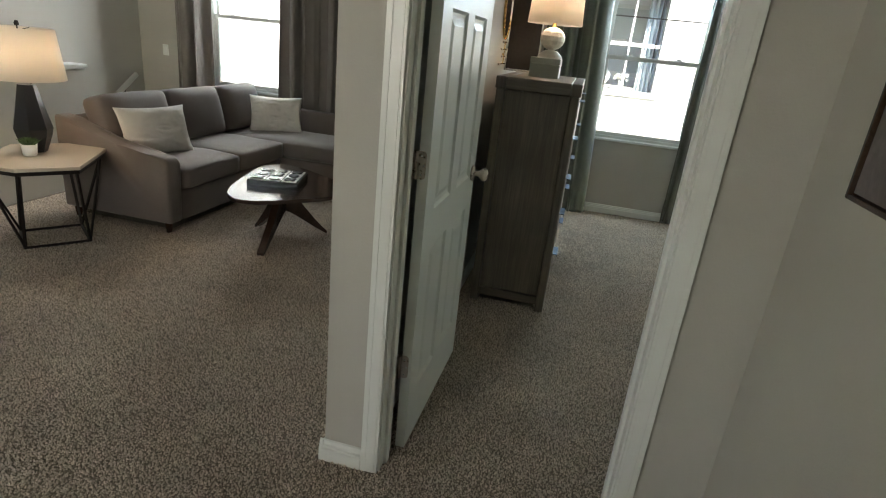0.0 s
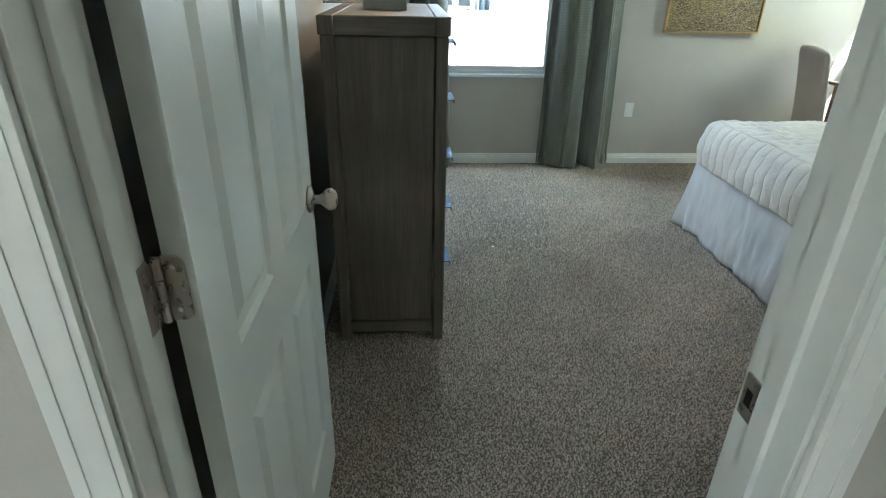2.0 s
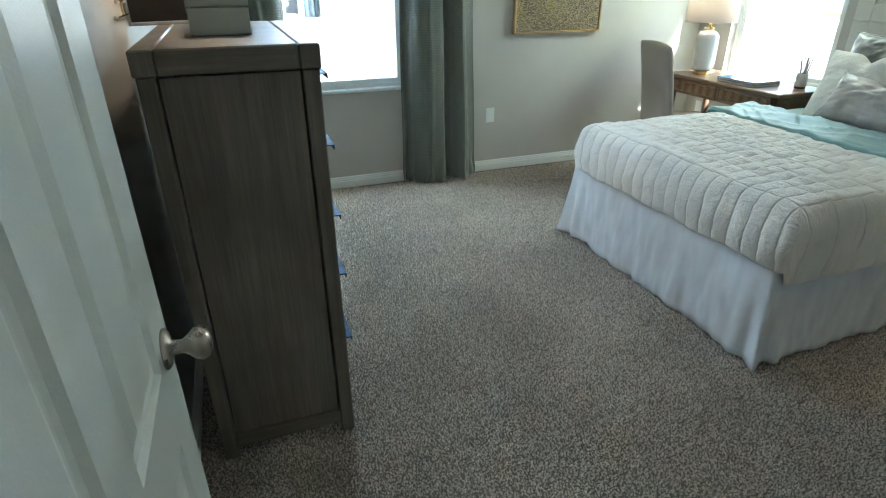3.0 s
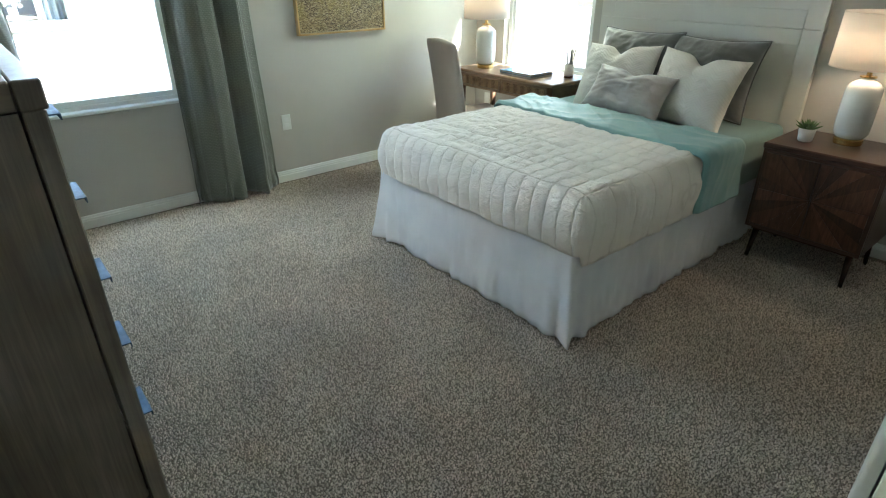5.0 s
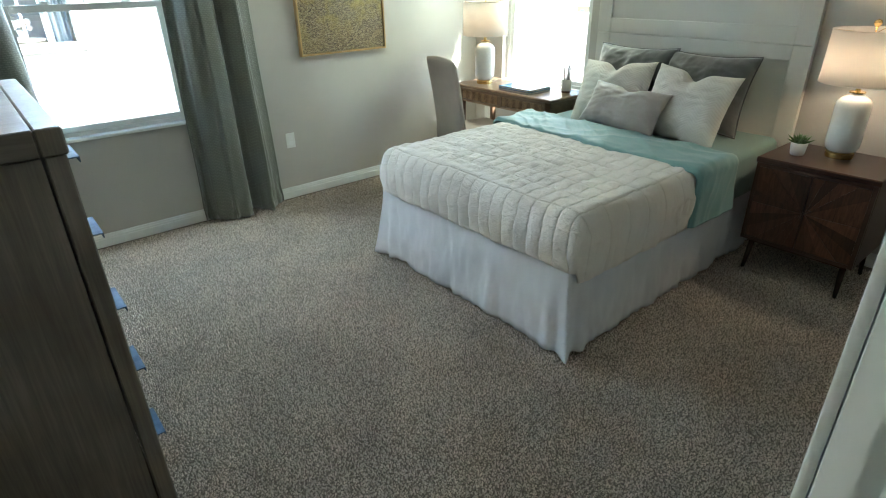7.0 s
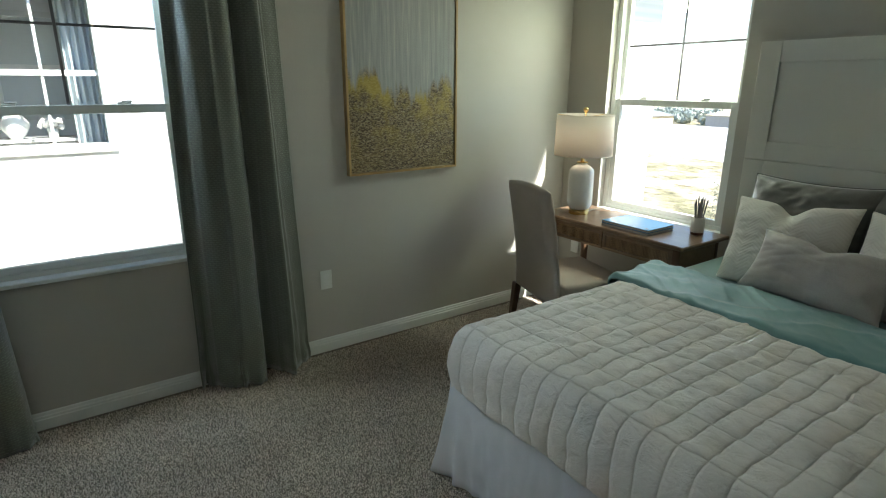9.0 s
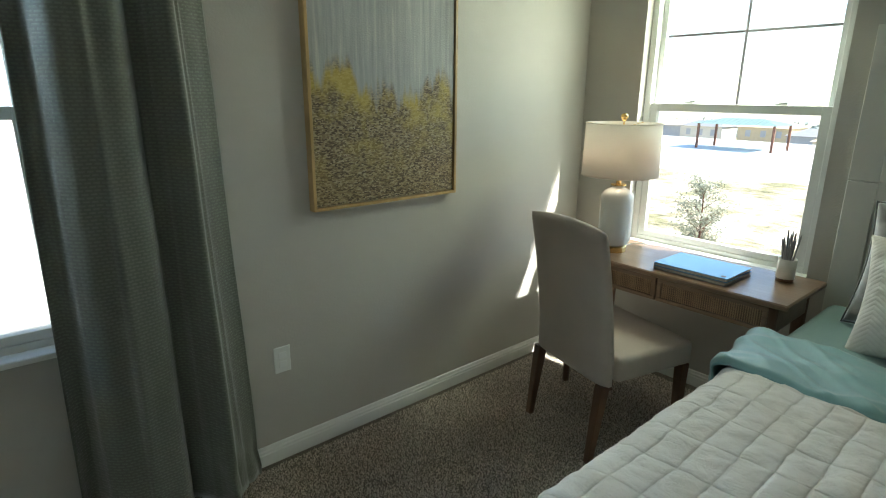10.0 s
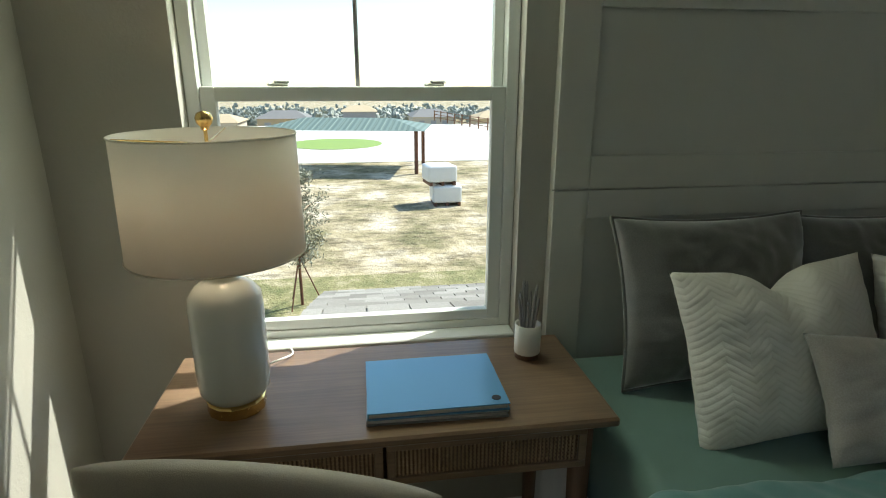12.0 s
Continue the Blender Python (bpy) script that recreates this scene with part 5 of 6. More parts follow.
for x, y in ((-2.68, 3.17), (-3.44, 3.17), (-2.68, 4.55), (-1.52, 4.70), (-1.52, 5.36), (-3.44, 5.36)):
    part("foot", rod(bmesh.new(), (x - SX, y - SY, 0), (x - SX, y - SY, 0.0795), 0.024, 0.034, 4), DARKWOOD, sofa)
pillow(-3.00, 3.47, 0.455, 0.54, 0.37, 0.15, 20, PILLW, "off-white linen lumbar pillow on the sofa", yaw=72, seed=4, group="pillows on the sofa")
pillow(-2.90, 4.92, 0.455, 0.50, 0.36, 0.13, 20, PILLW, "off-white linen lumbar pillow on the sofa", yaw=28, seed=6, group="pillows on the sofa")

ct = thing("coffee_table", -1.945, 3.385, 0, "dark walnut coffee table with a rounded triangular top", "coffee table")
corner = [(-0.16, -0.70), (-0.52, 0.72), (0.62, 0.10)]
outl = []
for k in range(3):
    p, q, r = Vector(corner[k - 1]), Vector(corner[k]), Vector(corner[(k + 1) % 3])
    a, b = q + (p - q) * 0.42, q + (r - q) * 0.42
    for i in range(13):
        t = i / 12
        outl.append(tuple(a * (1 - t) ** 2 + q * 2 * t * (1 - t) + b * t * t))
part("tabletop", prism(outl, 0.395, 0.42, 0.004), TABLETOP, ct, "polished dark walnut top")
hub = Vector((-0.03, 0.02, 0.30))
for fx, fy in ((0.0, -0.34), (0.17, 0.30), (-0.33, 0.17)):
    bm = bmesh.new()
    d = Vector((fx - hub.x, fy - hub.y, 0)).normalized()
    side = Vector((-d.y, d.x, 0)) * 0.024
    L = math.hypot(fx - hub.x, fy - hub.y)
    rows = []
    for i in range(13):
        t = i / 12
        c = hub + d * L * t ** 0.8
        zc = 0.30 * (1 - t) ** 1.0 * (0.55 + 0.45 * (1 - t)) + 0.02 * (1 - t)
        w = 0.070 * (1 - t) + 0.022
        rows.append([bm.verts.new(p) for p in (c.xy.to_3d() + side + Vector((0, 0, max(0.0, zc - w * (1 - t)))), c.xy.to_3d() - side + Vector((0, 0, max(0.0, zc - w * (1 - t)))), c.xy.to_3d() - side + Vector((0, 0, zc + w)), c.xy.to_3d() + side + Vector((0, 0, zc + w)))])
    for a, b in zip(rows, rows[1:]):
        for q in range(4):
            bm.faces.new((a[q], a[(q + 1) % 4], b[(q + 1) % 4], b[q]))
    bm.faces.new(rows[0])
    bm.faces.new(rows[-1])
    rod(bm, hub + d * 0.05, hub + d * 0.22 + Vector((0, 0, 0.0945)), 0.022, 0.016, 10)
    part("leg", bm, DARKWOOD, ct)
BLK = paint("black_lacquer", (0.012, 0.012, 0.012), 0.25)
WHT = paint("white_lacquer", (0.75, 0.74, 0.71), 0.35)
bd = thing("game_board", -2.02, 3.42, 0.4205, "black and white noughts-and-crosses game box", "board game", rz=15)
part("tray", boxes((-0.17, 0.17, -0.17, 0.17, 0, 0.042), bevel=0.003), BLK, bd)
for i in range(3):
    for j in range(3):
        cx, cy = -0.108 + 0.108 * i, -0.108 + 0.108 * j
        p = part("tile", boxes((cx - 0.048, cx + 0.048, cy - 0.048, cy + 0.048, 0.0425, 0.0465)), WHT, bd)
        if (i + j) % 2:
            part("nought", lathe([(0.016, 0.047), (0.036, 0.047), (0.036, 0.055), (0.016, 0.055)], 24), BLK, p).location = (cx, cy, 0)
        else:
            bm = bmesh.new()
            for a in (45, -45):
                b2 = Matrix.Translation((cx, cy, 0)) @ pose(0, 0, 0.0001 * (a > 0), 0, 0, a)
                g = bmesh.ops.create_cube(bm, size=1.0)["verts"]
                for v in g:
                    v.co = b2 @ Vector((v.co.x * 0.085, v.co.y * 0.022, 0.0515 + v.co.z * 0.008))
            part("cross", bm, BLK, p)

st = thing("side_table", -3.25, 2.72, 0, "hexagonal side table with pale stone top and dark metal frame", "side table")
hexa = lambda r: [(r * math.cos(radians(a)), r * math.sin(radians(a))) for a in (-63, -15, 73, 117, 165, 253)]
part("tabletop", prism(hexa(0.39), 0.526, 0.55, 0.004), MARBLE, st, "pale cream stone top")
part("top_frame", prism(hexa(0.378), 0.502, 0.5255), BLACKM, st)
lo, hi = [(0.245 * math.cos(radians(a)), 0.245 * math.sin(radians(a))) for a in (-82, 8, 98, 188)], hexa(0.345)
bm = bmesh.new()
for k in range(4):
    bar(bm, (*lo[k], 0.008), (*lo[(k + 1) % 4], 0.008), 0.016)
part("floor_frame", bm, BLACKM, st)
for k, ends in enumerate(((5, 0), (1, 2), (2, 3), (4, 5))):
    for e in ends:
        part("leg", bar(bmesh.new(), (*lo[k], 0.016), (*hi[e], 0.501), 0.013), BLACKM, st)

ll = thing("table_lamp", -3.36, 2.77, 0.5505, "faceted near-black table lamp lit on the side table", "lamp")
part("body", lathe([(0, 0), (0.055, 0), (0.088, 0.09), (0.098, 0.13), (0.072, 0.24), (0.045, 0.365), (0.0, 0.365)], 7), paint("black_ceramic", (0.02, 0.02, 0.024), 0.3), ll, "faceted dark ceramic body")
part("neck", lathe([(0, 0.366), (0.030, 0.366), (0.030, 0.374), (0.010, 0.378), (0.010, 0.43), (0, 0.43)], 18), CHROME, ll)
bm = bmesh.new()
loops = [[bm.verts.new((r * math.cos(2 * math.pi * i / seg), r * math.sin(2 * math.pi * i / seg), z)) for i in range(seg)] for r, z in ((0.195, 0.395), (0.165, 0.655), (0.162, 0.655), (0.192, 0.395))]
for k in range(4):
    for i in range(seg):
        bm.faces.new((loops[k][i], loops[k][(i + 1) % seg], loops[(k + 1) % 4][(i + 1) % seg], loops[(k + 1) % 4][i]))
part("shade", bm, SHADE, ll, "off-white tapered shade", True)
sp = bmesh.new()
rod(sp, (0, 0, 0.43), (0, 0, 0.665), 0.004, None, 8)
for a in (0, 120, 240):
    rod(sp, (0, 0, 0.64), (0.163 * math.cos(radians(a)), 0.163 * math.sin(radians(a)), 0.652), 0.002, None, 6)
part("spider", sp, BLACKM, ll)
part("finial", lathe([(0, 0.665), (0.010, 0.665), (0.012, 0.675), (0.007, 0.688), (0, 0.69)], 16), BLACKM, ll)
ll.scale = (1.13, 1.13, 1.13)
bulb(-3.36, 2.77, 1.14, 1.6, WARM)
succulent(-3.28, 2.66, 0.5505, 1.2)

# half wall and stair
hw = solid("wall_half", boxes((-4.15, -4.04, -0.4, 3.86, -0.25, 0.955)), WALL, "low painted wall guarding the stair", "wall", "structure")
solid("trim_half_wall_cap", boxes((-4.17, -4.02, -0.4, 3.88, 0.956, 0.972), (-4.18, -4.01, -0.4, 3.89, 0.972, 0.998), bevel=0.003), TRIM, "white wooden cap rail on the low wall", "trim", "structure")
stairs = thing("stairs", -4.54, 5.34, 0, "carpeted stair going down along the wall", "stairs", kind="structure")
for k in range(12):
    part("step", boxes((-0.43, 0.43, -0.275 * (k + 1), -0.275 * k, -3.0, -0.185 * (k + 1)), bevel=0.004), CARPET, stairs)
hr = thing("handrail", -4.91, 5.45, 0, "white painted stair handrail on dark brackets", "handrail")
part("rail", boxes((-0.022, 0.022, -2.3, 0, 0.0, 0.05), bevel=0.010), TRIM, hr).matrix_local = pose(0, 0, 0.76, 33.4, 0, 0)
for k in (0.25, 1.3, 2.1):
    y, z = -k * math.cos(radians(33.4)), 0.76 - k * math.sin(radians(33.4))
    bm = rod(bmesh.new(), (0, y, z + 0.004), (0, y, z - 0.03), 0.006)
    rod(bm, (0, y, z - 0.03), (-0.068, y, z - 0.05), 0.006)
    part("bracket", bm, BLACKM, hr, "dark metal bracket")
sw = thing("light_switch", -4.66, Y1, 1.06, "white wall light switch", "light switch", rz=180)
p = part("plate", boxes((-0.036, 0.036, 0.001, 0.006, -0.058, 0.058), bevel=0.002), TRIM, sw)
part("rocker", boxes((-0.016, 0.016, 0.0062, 0.010, -0.032, 0.032), bevel=0.001), VINYL, p)


# ---- outside ----
DRY = dry_ground_material()
gm = Nodes("lawn_grass")
GRASS = gm.done(gm.mix(1.0, gm.ramp(gm.noise(1.6, 6, 0.7), [(0.35, (0.17, 0.18, 0.07)), (0.52, (0.31, 0.285, 0.14)), (0.66, (0.50, 0.43, 0.29))]), gm.ramp(gm.noise(14, 5, 0.75), [(0.3, (0.55, 0.55, 0.5)), (0.7, (1.15, 1.15, 1.1))]), "MULTIPLY"), 0.95, normal=gm.bump(gm.noise(18, 4), 0.8, 0.05))
CONC = paint("pale_concrete", (0.62, 0.60, 0.56), 0.8, 0.2, 8)
GZ = -3.0


def terrain(u, v):
    """Level near the house, falling away to a shallow valley in the east."""
    x, y = -300 + 800 * u, -350 + 700 * v
    f = min(1.0, max(0.0, (x - 60) / 45))
    return (x, y, GZ - 6.5 * f * f * (3 - 2 * f))


solid("ground", grid_sheet(160, 40, terrain), DRY, "dry patchy grass and sand", "ground", "structure")
solid("lawn", boxes((9.6, 14.9, -30, 40, GZ, GZ + 0.012)), GRASS, "strip of thin green lawn below the window", "lawn", "structure")
solid("pavement", boxes((34.3, 62, -14, 60, GZ, GZ + 0.02)), CONC, "pale concrete yard", "pavement", "structure")
solid("turf_patch", prism([(44.2 + 3.6 * math.cos(2 * math.pi * k / 40), 6.5 + 3.4 * math.sin(2 * math.pi * k / 40)) for k in range(40)], GZ + 0.021, GZ + 0.05), leaf_material("bright_turf", (0.20, 0.30, 0.03), (0.27, 0.37, 0.05)), "bright green artificial turf circle", "turf", "structure")

ROOFG = banded("green_roof_metal", (0.10, 0.155, 0.14), (0.16, 0.225, 0.205), "Y", 1.1, 0.7)
POSTW = wood("brown_post", (0.12, 0.05, 0.03), (0.20, 0.09, 0.05), 0.3, 2, 0.7)


def pavilion(x, y, w, d, label, rz=0):
    p = thing("pavilion", x, y, GZ, label, "pavilion", "park shelters", rz=rz)
    ze, zr = 2.15, 2.62
    bm = bmesh.new()
    e = [bm.verts.new(v) for v in ((-d / 2, -w / 2, ze), (d / 2, -w / 2, ze), (d / 2, w / 2, ze), (-d / 2, w / 2, ze))]
    r = [bm.verts.new((0, -w / 2 + d * 0.42, zr)), bm.verts.new((0, w / 2 - d * 0.42, zr))]
    for q in ((e[0], e[1], r[0]), (e[1], e[2], r[1], r[0]), (e[2], e[3], r[1]), (e[3], e[0], r[0], r[1]), (e[3], e[2], e[1], e[0])):
        bm.faces.new(q)
    part("roof", bm, ROOFG, p, "green ribbed metal hip roof")
    ribs = bmesh.new()
    n = int(w / 0.42)
    for k in range(1, n):
        yy = -w / 2 + w * k / n
        f = min(1.0, (w / 2 - abs(yy)) / (d * 0.42))
        rod(ribs, (-d / 2, yy, ze + 0.02), (-d / 2 * (1 - f), yy, ze + (zr - ze) * f + 0.02), 0.018, None, 4)
    part("roof_ribs", ribs, ROOFG, p)
    for sx in (-1, 1):
        for sy in (-1, 1):
            cx, cy = sx * (d / 2 - 0.55), sy * (w / 2 - 0.45)
            part("post", boxes((cx - 0.09, cx + 0.09, cy - 0.09, cy + 0.09, 0, ze - 0.001), bevel=0.01), POSTW, p)
    return p


pavilion(32.4, 5.35, 8.5, 4.6, "open park shelter with green metal roof and brown posts", -12)
pavilion(52, 24, 7.0, 4.6, "open park shelter with green metal roof and brown posts")

WRAP = paint("plastic_wrap", (0.72, 0.72, 0.70), 0.35, 0.5, 8)
for k, (x, y, z, h) in enumerate(((22.8, 1.62, GZ, 0.60), (22.85, 1.85, GZ + 0.765, 0.58))):
    pl = thing("wrapped_pallet", x, y, z, "pallet of goods wrapped in white plastic", "pallet", "wrapped pallets", rz=8 * k)
    for j in (-0.45, 0.0, 0.45):
        part("runner", boxes((-0.55, 0.55, j - 0.05, j + 0.05, 0, 0.13)), POSTW, pl)
    part("wrapped_load", cushion_box(-0.55, 0.55, -0.55, 0.55, 0.131, 0.131 + h, 0.04, 0.06, k), WRAP, pl, "", True)

FENCEW = wood("fence_wood", (0.20, 0.10, 0.05), (0.32, 0.18, 0.10), 0.3, 1, 0.8)
fence = thing("fence", 50, -8, GZ, "brown three-rail wooden fence", "fence")
fd = Vector((18, 4.0, 0))
for k in range(10):
    c = fd * (k / 9)
    part("post", boxes((c.x - 0.06, c.x + 0.06, c.y - 0.06, c.y + 0.06, 0, 1.15)), FENCEW, fence)
for z in (0.35, 0.7, 1.05):
    part("rail", bar(bmesh.new(), (0.0, -0.075, z), (fd.x, fd.y - 0.075, z), 0.05), FENCEW, fence)

# neighbouring house to the north, its wall sunlit
SIDING = banded("pale_siding", (0.70, 0.69, 0.66), (0.80, 0.79, 0.76), "Z", 2.2, 0.7, 0.25)
nh = thing("house", 0.45, 9.0, GZ, "pale sided neighbouring house with a curtained window", "house")
wx0, wx1, wz0, wz1 = -0.47, 0.47, 4.0, 5.35
part("wall", boxes((-9, wx0, 0, 0.2, 0, 6.2), (wx1, 9, 0, 0.2, 0, 6.2), (wx0, wx1, 0, 0.2, 0, wz0), (wx0, wx1, 0, 0.2, wz1, 6.2)), SIDING, nh)
bm = bmesh.new()
for q in (((-9.4, -0.5, 6.2), (9.4, -0.5, 6.2), (9.4, 5.0, 8.6), (-9.4, 5.0, 8.6)), ((-9.4, 5.0, 8.6), (9.4, 5.0, 8.6), (9.4, 10.5, 6.2), (-9.4, 10.5, 6.2))):
    bm.faces.new([bm.verts.new(v) for v in q])
SHING = paint("grey_shingle", (0.20, 0.195, 0.19), 0.9, 0.6, 20)
part("roof", bm, SHING, nh)
part("back_walls", boxes((-9, -8.8, 0.201, 10, 0, 6.2), (8.8, 9, 0.201, 10, 0, 6.2), (-8.79, 8.79, 9.8, 10, 0, 6.2), (-8.79, 8.79, 0.201, 9.79, 3.0, 3.1), (-8.79, 8.79, 3.2, 3.3, 3.11, 6.1)), SIDING, nh)
nw = part("window", boxes((wx0 - 0.05, wx0 + 0.03, -0.03, 0.1, wz0 - 0.05, wz1 + 0.05), (wx1 - 0.03, wx1 + 0.05, -0.03, 0.1, wz0 - 0.05, wz1 + 0.05), (wx0 + 0.031, wx1 - 0.031, -0.03, 0.1, wz0 - 0.05, wz0 + 0.03), (wx0 + 0.031, wx1 - 0.031, -0.03, 0.1, wz1 - 0.03, wz1 + 0.05), (wx0 + 0.031, wx1 - 0.031, 0.02, 0.07, 4.65, 4.70), (-0.012, 0.012, 0.03, 0.06, wz0 + 0.031, 4.649), (-0.012, 0.012, 0.03, 0.06, 4.701, wz1 - 0.031)), VINYL, nh)
part("curtain", grid_sheet(40, 4, lambda u, v: (0.20 + 0.24 * u, 0.30 + 0.03 * math.sin(u * 22), 3.6 + 1.9 * v)), cloth("pale_blue_curtain", (0.50, 0.56, 0.58)), nw)
INNER = paint("pale_green_wall", (0.86, 0.88, 0.87), 0.8)
part("inner_wall", boxes((-1.6, 1.6, 1.25, 1.30, 3.11, 6.0), (-1.66, -1.61, 0.21, 1.30, 3.11, 6.0), (1.61, 1.66, 0.21, 1.30, 3.11, 6.0)), INNER, nh)
part("inner_window", boxes((-0.42, -0.36, 1.22, 1.249, 4.2, 5.3), (0.30, 0.36, 1.22, 1.249, 4.2, 5.3), (-0.359, 0.299, 1.22, 1.249, 4.2, 4.26), (-0.359, 0.299, 1.22, 1.249, 5.24, 5.3), (-0.359, 0.299, 1.22, 1.249, 4.72, 4.77)), VINYL, nh)
part("inner_pane", boxes((-0.358, 0.298, 1.235, 1.248, 4.261, 4.719), (-0.358, 0.298, 1.235, 1.248, 4.771, 5.239)), paint("dim_pane", (0.66, 0.71, 0.70), 0.15), nh)
ndk = thing("sideboard", 0.35, 9.55, GZ + 3.1, "white sideboard behind the neighbouring window", "sideboard")
part("cabinet", boxes((-0.55, 0.3, -0.18, 0.18, 0.0, 0.93), bevel=0.01), WHT, ndk)
part("top", boxes((-0.57, 0.32, -0.2, 0.2, 0.931, 0.96), bevel=0.005), WHT, ndk)
nv = thing("vase", 0.16, 9.5, GZ + 4.0605, "round white vase on the sideboard", "vase")
part("body", lathe([(0, 0), (0.05, 0), (0.11, 0.09), (0.12, 0.15), (0.06, 0.24), (0.05, 0.28), (0, 0.28)], 24), CERAM, nv, "", True)
fv = thing("flower_vase", 0.46, 9.5, GZ + 4.0605, "glass vase with white flowers on the sideboard", "flowers")
part("vase", lathe([(0, 0), (0.04, 0), (0.05, 0.09), (0.045, 0.09), (0.035, 0.01), (0, 0.01)], 20), CERAM, fv, "", True)
fr = random.Random(3)
for k in range(18):
    b2 = bmesh.new()
    bmesh.ops.create_icosphere(b2, subdivisions=1, radius=0.032, matrix=Matrix.Translation((fr.uniform(-0.10, 0.10), fr.uniform(-0.06, 0.06), 0.12 + fr.uniform(-0.02, 0.05))))
    part("bloom", b2, WHT, fv)

# porch roof below the east window
pr = thing("porch_roof", 3.80, 0, 0, "grey shingled porch roof below the window", "roof", kind="structure")
sl = -0.31
deck = bmesh.new()
f0 = [deck.verts.new(v) for v in ((0.0, -6, 0.55), (3.85, -6, 0.55 + sl * 3.85), (3.85, 5.22, 0.55 + sl * 3.85), (0.0, 5.22, 0.55))]
f1 = [deck.verts.new((v.co.x, v.co.y, v.co.z - 0.12)) for v in f0]
deck.faces.new(f0)
deck.faces.new(f1)
for q in range(4):
    deck.faces.new((f0[q], f0[(q + 1) % 4], f1[(q + 1) % 4], f1[q]))
part("deck", deck, SHING, pr)
bm = bmesh.new()
rs = random.Random(12)
for i in range(9):
    xx = 1.75 + 0.24 * i
    yy = -3.0 + 0.15 * (i % 2)
    while yy < 5.22:
        w = 0.30
        y1 = min(yy + w - 0.012, 5.235)
        lift = 0.006 + 0.008 * rs.random()
        a = [bm.verts.new(v) for v in ((xx - 0.02, yy, 0.55 + sl * (xx - 0.02) + 0.004), (xx + 0.245, yy, 0.55 + sl * (xx + 0.245) + 0.016 + lift), (xx + 0.245, y1, 0.55 + sl * (xx + 0.245) + 0.016 + lift), (xx - 0.02, y1, 0.55 + sl * (xx - 0.02) + 0.004))]
        b = [bm.verts.new(v.co - Vector((0, 0, 0.012))) for v in a]
        bm.faces.new(a)
        for q in range(4):
            bm.faces.new((a[q], a[(q + 1) % 4], b[(q + 1) % 4], b[q]))
        yy += w
sh = Nodes("shingle_tabs")
rnd = sh.n("ShaderNodeNewGeometry").outputs["Random Per Island"]
sh.done(sh.mix(1.0, sh.ramp(rnd, [(0.0, (0.22, 0.205, 0.18)), (1.0, (0.40, 0.38, 0.345))]), sh.ramp(sh.noise(150, 3), [(0.3, (0.6, 0.6, 0.6)), (0.7, (1.1, 1.1, 1.1))]), "MULTIPLY"), 0.9, normal=sh.bump(sh.noise(200, 2), 0.5, 0.004))
tagged(part("shingles", bm, sh.m, pr), kind="stuff")


def sapling(x, y, h, seed):
    rnd = random.Random(seed)
    t = thing("sapling_tree", x, y, GZ, "young staked tree with thin grey-green crown", "tree", "young trees")
    tr = bmesh.new()
    rod(tr, (0, 0, 0), (0.03, 0.01, h * 0.45), 0.035, 0.026, 8)
    rod(tr, (0.03, 0.01, h * 0.45), (0.0, 0.03, h * 0.95), 0.026, 0.006, 8)
    tips = []
    for k in range(46):
        z = h * (0.30 + 0.62 * rnd.random())
        a = rnd.random() * 6.28
        L = 0.62 * (1 - abs(z / h - 0.55) * 1.5) * (0.6 + 0.6 * rnd.random()) + 0.08
        tip = Vector((L * math.cos(a), L * math.sin(a), z + L * 0.8))
        rod(tr, (0.02, 0.01, z), tip, 0.008, 0.002, 5)
        tips.append((Vector((0.02, 0.01, z)), tip))
    part("trunk", tr, POSTW, t)
    bm = bmesh.new()
    for a, b in tips:
        for k in range(70):
            f = 0.25 + 0.85 * rnd.random()
            c = a.lerp(b, f) + Vector((rnd.gauss(0, 0.06), rnd.gauss(0, 0.06), rnd.gauss(0, 0.06)))
            u = Vector((rnd.gauss(0, 1), rnd.gauss(0, 1), rnd.gauss(0, 1))).normalized() * 0.042
            v = u.orthogonal().normalized() * 0.015
            bm.faces.new([bm.verts.new(c + q) for q in (-u, v, u, -v)])
    part("crown", bm, leaf_material("sapling_leaf", (0.18, 0.19, 0.12), (0.32, 0.31, 0.22)), t, "sparse small grey-green leaves")
    for a in (0.6, 2.7, 4.8):
        part("stake", rod(bmesh.new(), (0.42 * math.cos(a), 0.42 * math.sin(a), 0), (0.05 * math.cos(a), 0.05 * math.sin(a), 0.95), 0.014, None, 6), POSTW, t)
    return t


sapling(13.2, 6.1, 2.75, 5)
sapling(13.8, 9.4, 2.6, 8)

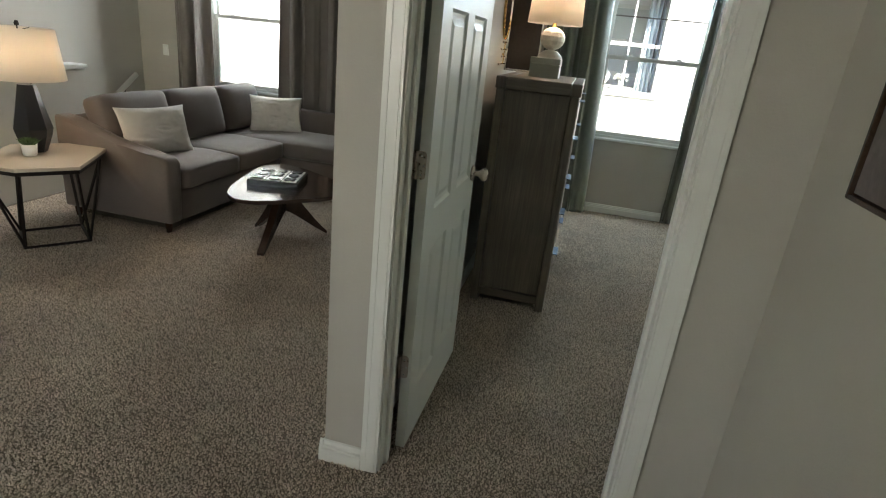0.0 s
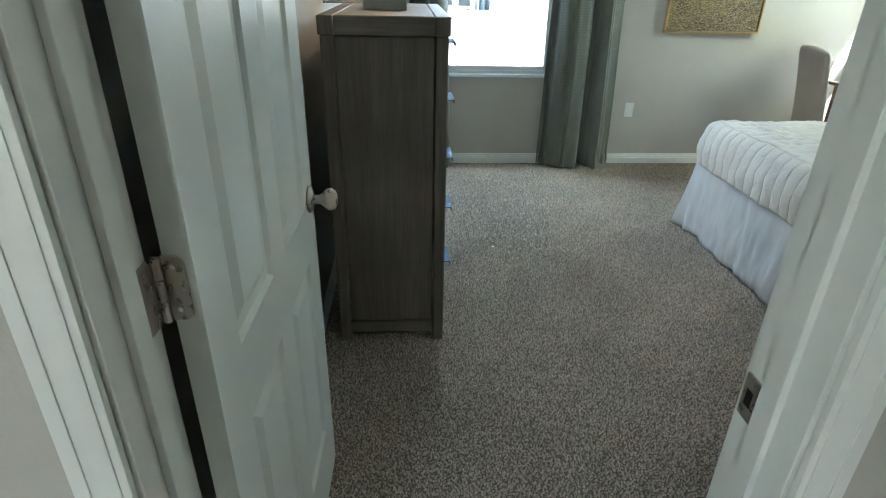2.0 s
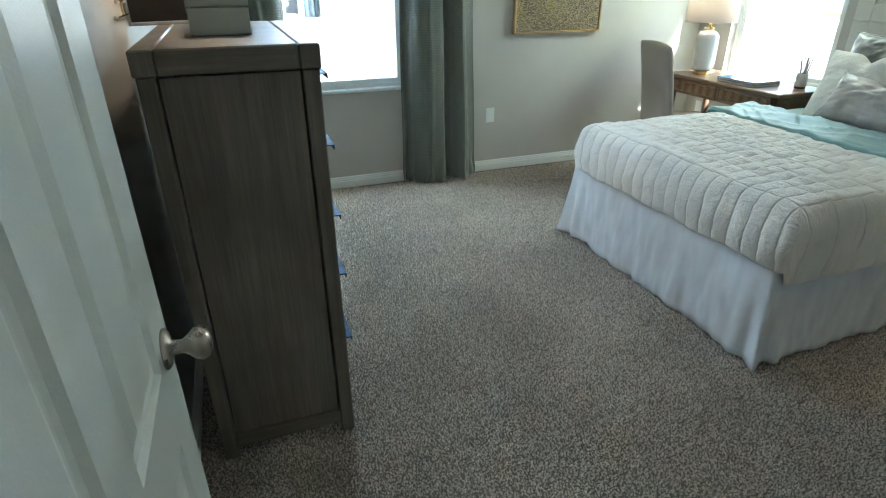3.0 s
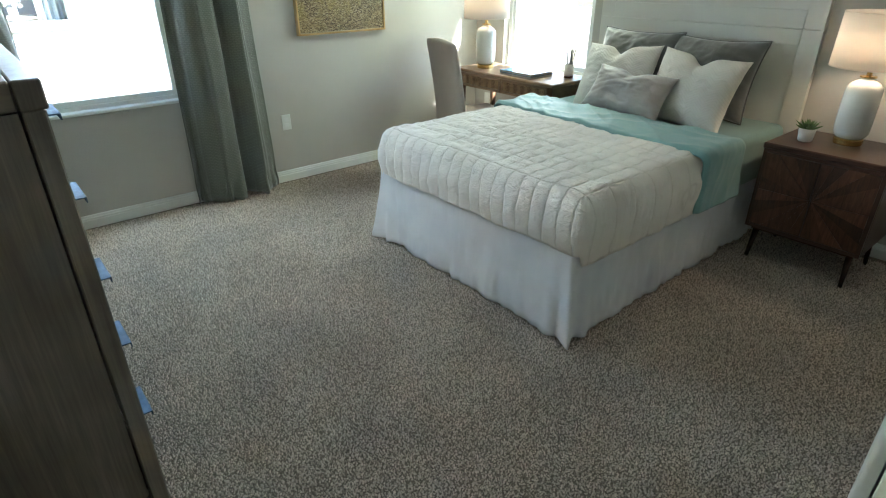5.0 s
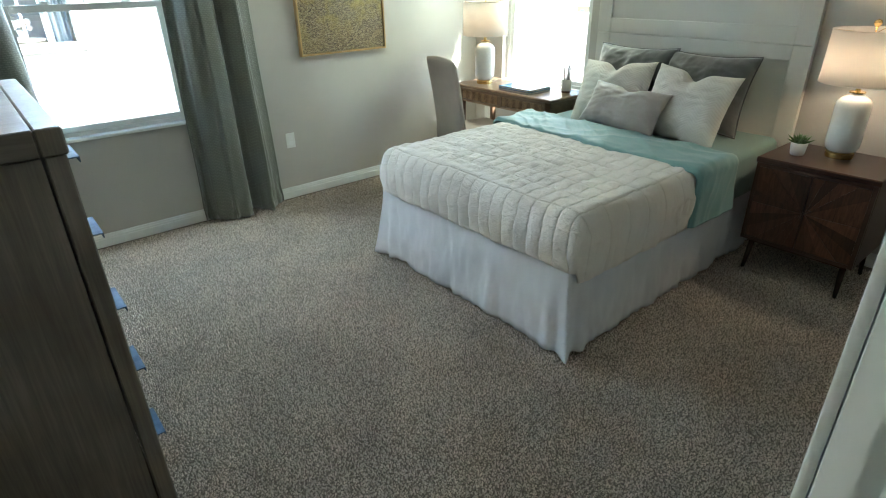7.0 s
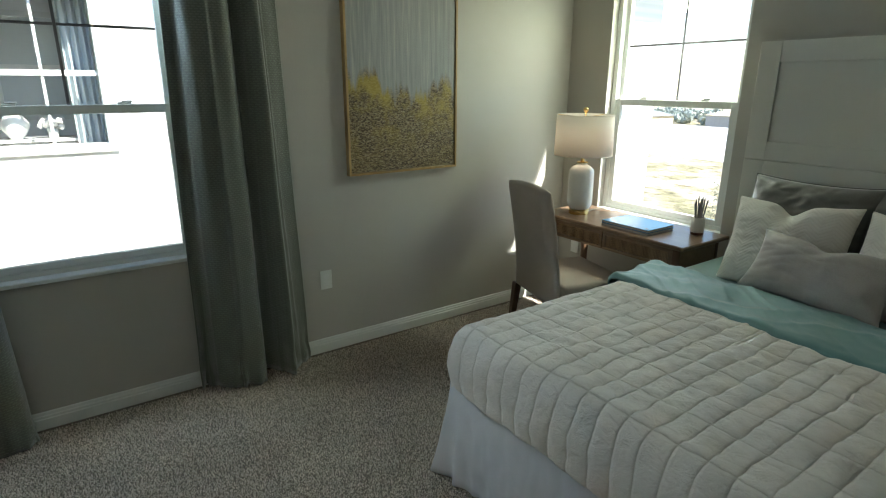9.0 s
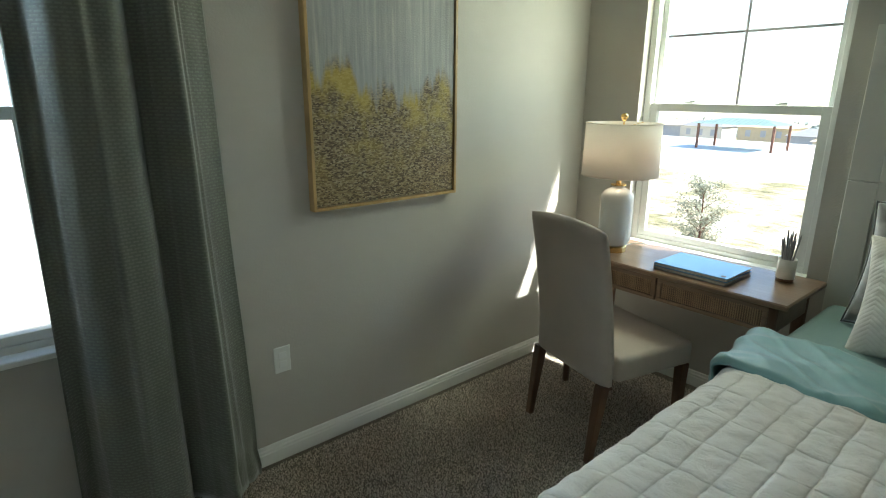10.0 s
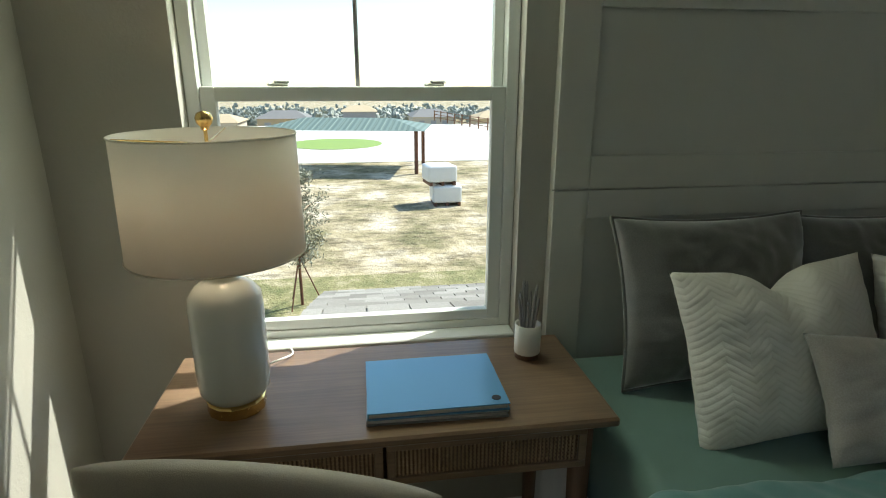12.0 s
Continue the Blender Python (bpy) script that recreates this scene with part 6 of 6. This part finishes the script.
# far houses under construction and the wood behind them
HW = [paint("far_stucco", (0.55, 0.50, 0.42), 0.9), paint("far_grey", (0.36, 0.36, 0.37), 0.9), paint("far_sheathing", (0.50, 0.40, 0.26), 0.9)]
rh = random.Random(21)
for k in range(12):
    x, y = rh.uniform(88, 125), -42 + 11.5 * k + rh.uniform(-2, 2)
    w, d, h = rh.uniform(7, 10), rh.uniform(7, 10), rh.uniform(3.8, 5.0)
    hs = thing("house", x + 12, y, GZ - 6.5, "distant pale house under construction", "house", "distant houses")
    part("wall", boxes((-d / 2, d / 2, -w / 2, w / 2, 0, h)), HW[k % 3], hs)
    bm = bmesh.new()
    vs = [bm.verts.new(v) for v in ((-d / 2 - 0.4, -w / 2 - 0.4, h + 0.01), (d / 2 + 0.4, -w / 2 - 0.4, h + 0.01), (d / 2 + 0.4, w / 2 + 0.4, h + 0.01), (-d / 2 - 0.4, w / 2 + 0.4, h + 0.01), (0, -w / 4, h + 1.2), (0, w / 4, h + 1.2))]
    for q in ((0, 1, 4), (1, 2, 5, 4), (2, 3, 5), (3, 0, 4, 5), (3, 2, 1, 0)):
        bm.faces.new([vs[i] for i in q])
    part("roof", bm, SHING if k % 2 else HW[2], hs)
    for j in (-1, 0, 1):
        part("window", boxes((-d / 2 - 0.03, -d / 2 + 0.05, j * w / 3.4 - 0.5, j * w / 3.4 + 0.5, h - 1.9, h - 0.6)), HW[1], hs)
trees = bmesh.new()
for k in range(1100):
    x, y = rh.uniform(150, 185), rh.uniform(-110, 140)
    h = rh.uniform(1.5, 4.2)
    for j in range(3):
        c = Vector((x + rh.gauss(0, 1.0), y + rh.gauss(0, 1.2), GZ - 6.5 + h * (0.4 + 0.25 * j)))
        g = bmesh.ops.create_icosphere(trees, subdivisions=1, radius=rh.uniform(0.5, 1.1) * (1.1 - 0.25 * j), matrix=Matrix.Translation(c))["verts"]
        for v in g:
            v.co += Vector((rh.gauss(0, 0.2), rh.gauss(0, 0.2), rh.gauss(0, 0.22)))
# Distance haze is painted into the leaf colours, paled to grey-green.
wood_far = solid("far_wood", trees, leaf_material("hazed_far_foliage", (0.24, 0.265, 0.225), (0.34, 0.36, 0.31)), "wood on the horizon, its grey-green paled for distance haze", "trees", "stuff")


# ---- carpet pile ----
def carpet_pile(regions, holes, seed):
    """Short leaning yarn locks, three-sided and pointed, over the floor."""
    rng = np.random.default_rng(seed)
    pts = []
    for x0, x1, y0, y1, step in regions:
        nx, ny = int((x1 - x0) / step), int((y1 - y0) / step)
        gx, gy = np.meshgrid(np.arange(nx), np.arange(ny))
        p = np.stack([x0 + (gx.ravel() + rng.uniform(0, 1, nx * ny)) * step, y0 + (gy.ravel() + rng.uniform(0, 1, nx * ny)) * step, np.full(nx * ny, step)], 1)
        keep = np.ones(len(p), bool)
        for a, b, c, d in holes:
            keep &= ~((p[:, 0] > a) & (p[:, 0] < b) & (p[:, 1] > c) & (p[:, 1] < d))
        pts.append(p[keep])
    p = np.concatenate(pts)
    n = len(p)
    turn = rng.uniform(0, 2 * np.pi, n)
    size = p[:, 2] * rng.uniform(0.46, 0.70, n)
    lean = rng.uniform(0, 2 * np.pi, n)
    far = p[:, 2] * rng.uniform(0.1, 0.75, n)
    v = np.empty((n, 4, 3), np.float32)
    for k in range(3):
        v[:, k, 0] = p[:, 0] + size * np.cos(turn + k * 2.0944)
        v[:, k, 1] = p[:, 1] + size * np.sin(turn + k * 2.0944)
        v[:, k, 2] = 0.0005
    v[:, 3, 0] = p[:, 0] + far * np.cos(lean)
    v[:, 3, 1] = p[:, 1] + far * np.sin(lean)
    v[:, 3, 2] = rng.uniform(0.005, 0.012, n)
    tri = (np.arange(n)[:, None, None] * 4 + np.array([[0, 1, 3], [1, 2, 3], [2, 0, 3]])[None]).reshape(-1)
    me = bpy.data.meshes.new("carpet_pile")
    me.vertices.add(n * 4)
    me.vertices.foreach_set("co", v.reshape(-1))
    me.loops.add(n * 9)
    me.loops.foreach_set("vertex_index", tri.astype(np.int32))
    me.polygons.add(n * 3)
    me.polygons.foreach_set("loop_start", np.arange(0, n * 9, 3, dtype=np.int32))
    me.update(calc_edges=True)
    me.materials.append(PILE)
    return tagged(new("carpet_pile", me), "taupe flecked cut-pile yarn of the carpet", "carpet", kind="stuff")


carpet_pile([(-0.60, 3.55, 1.59, 5.58, 0.0078), (-0.70, 0.52, 0.3, 1.59, 0.0078), (-4.0, -0.70, 0.3, 5.5, 0.0082)],
            [(1.66, 3.6, 2.88, 4.18), (-0.46, -0.12, 3.08, 3.9), (-3.5, -1.5, 4.7, 5.5), (-3.5, -2.75, 3.2, 4.7), (-0.75, -0.51, 1.445, 1.605), (0.265, 0.6, 1.445, 1.605)], 31)
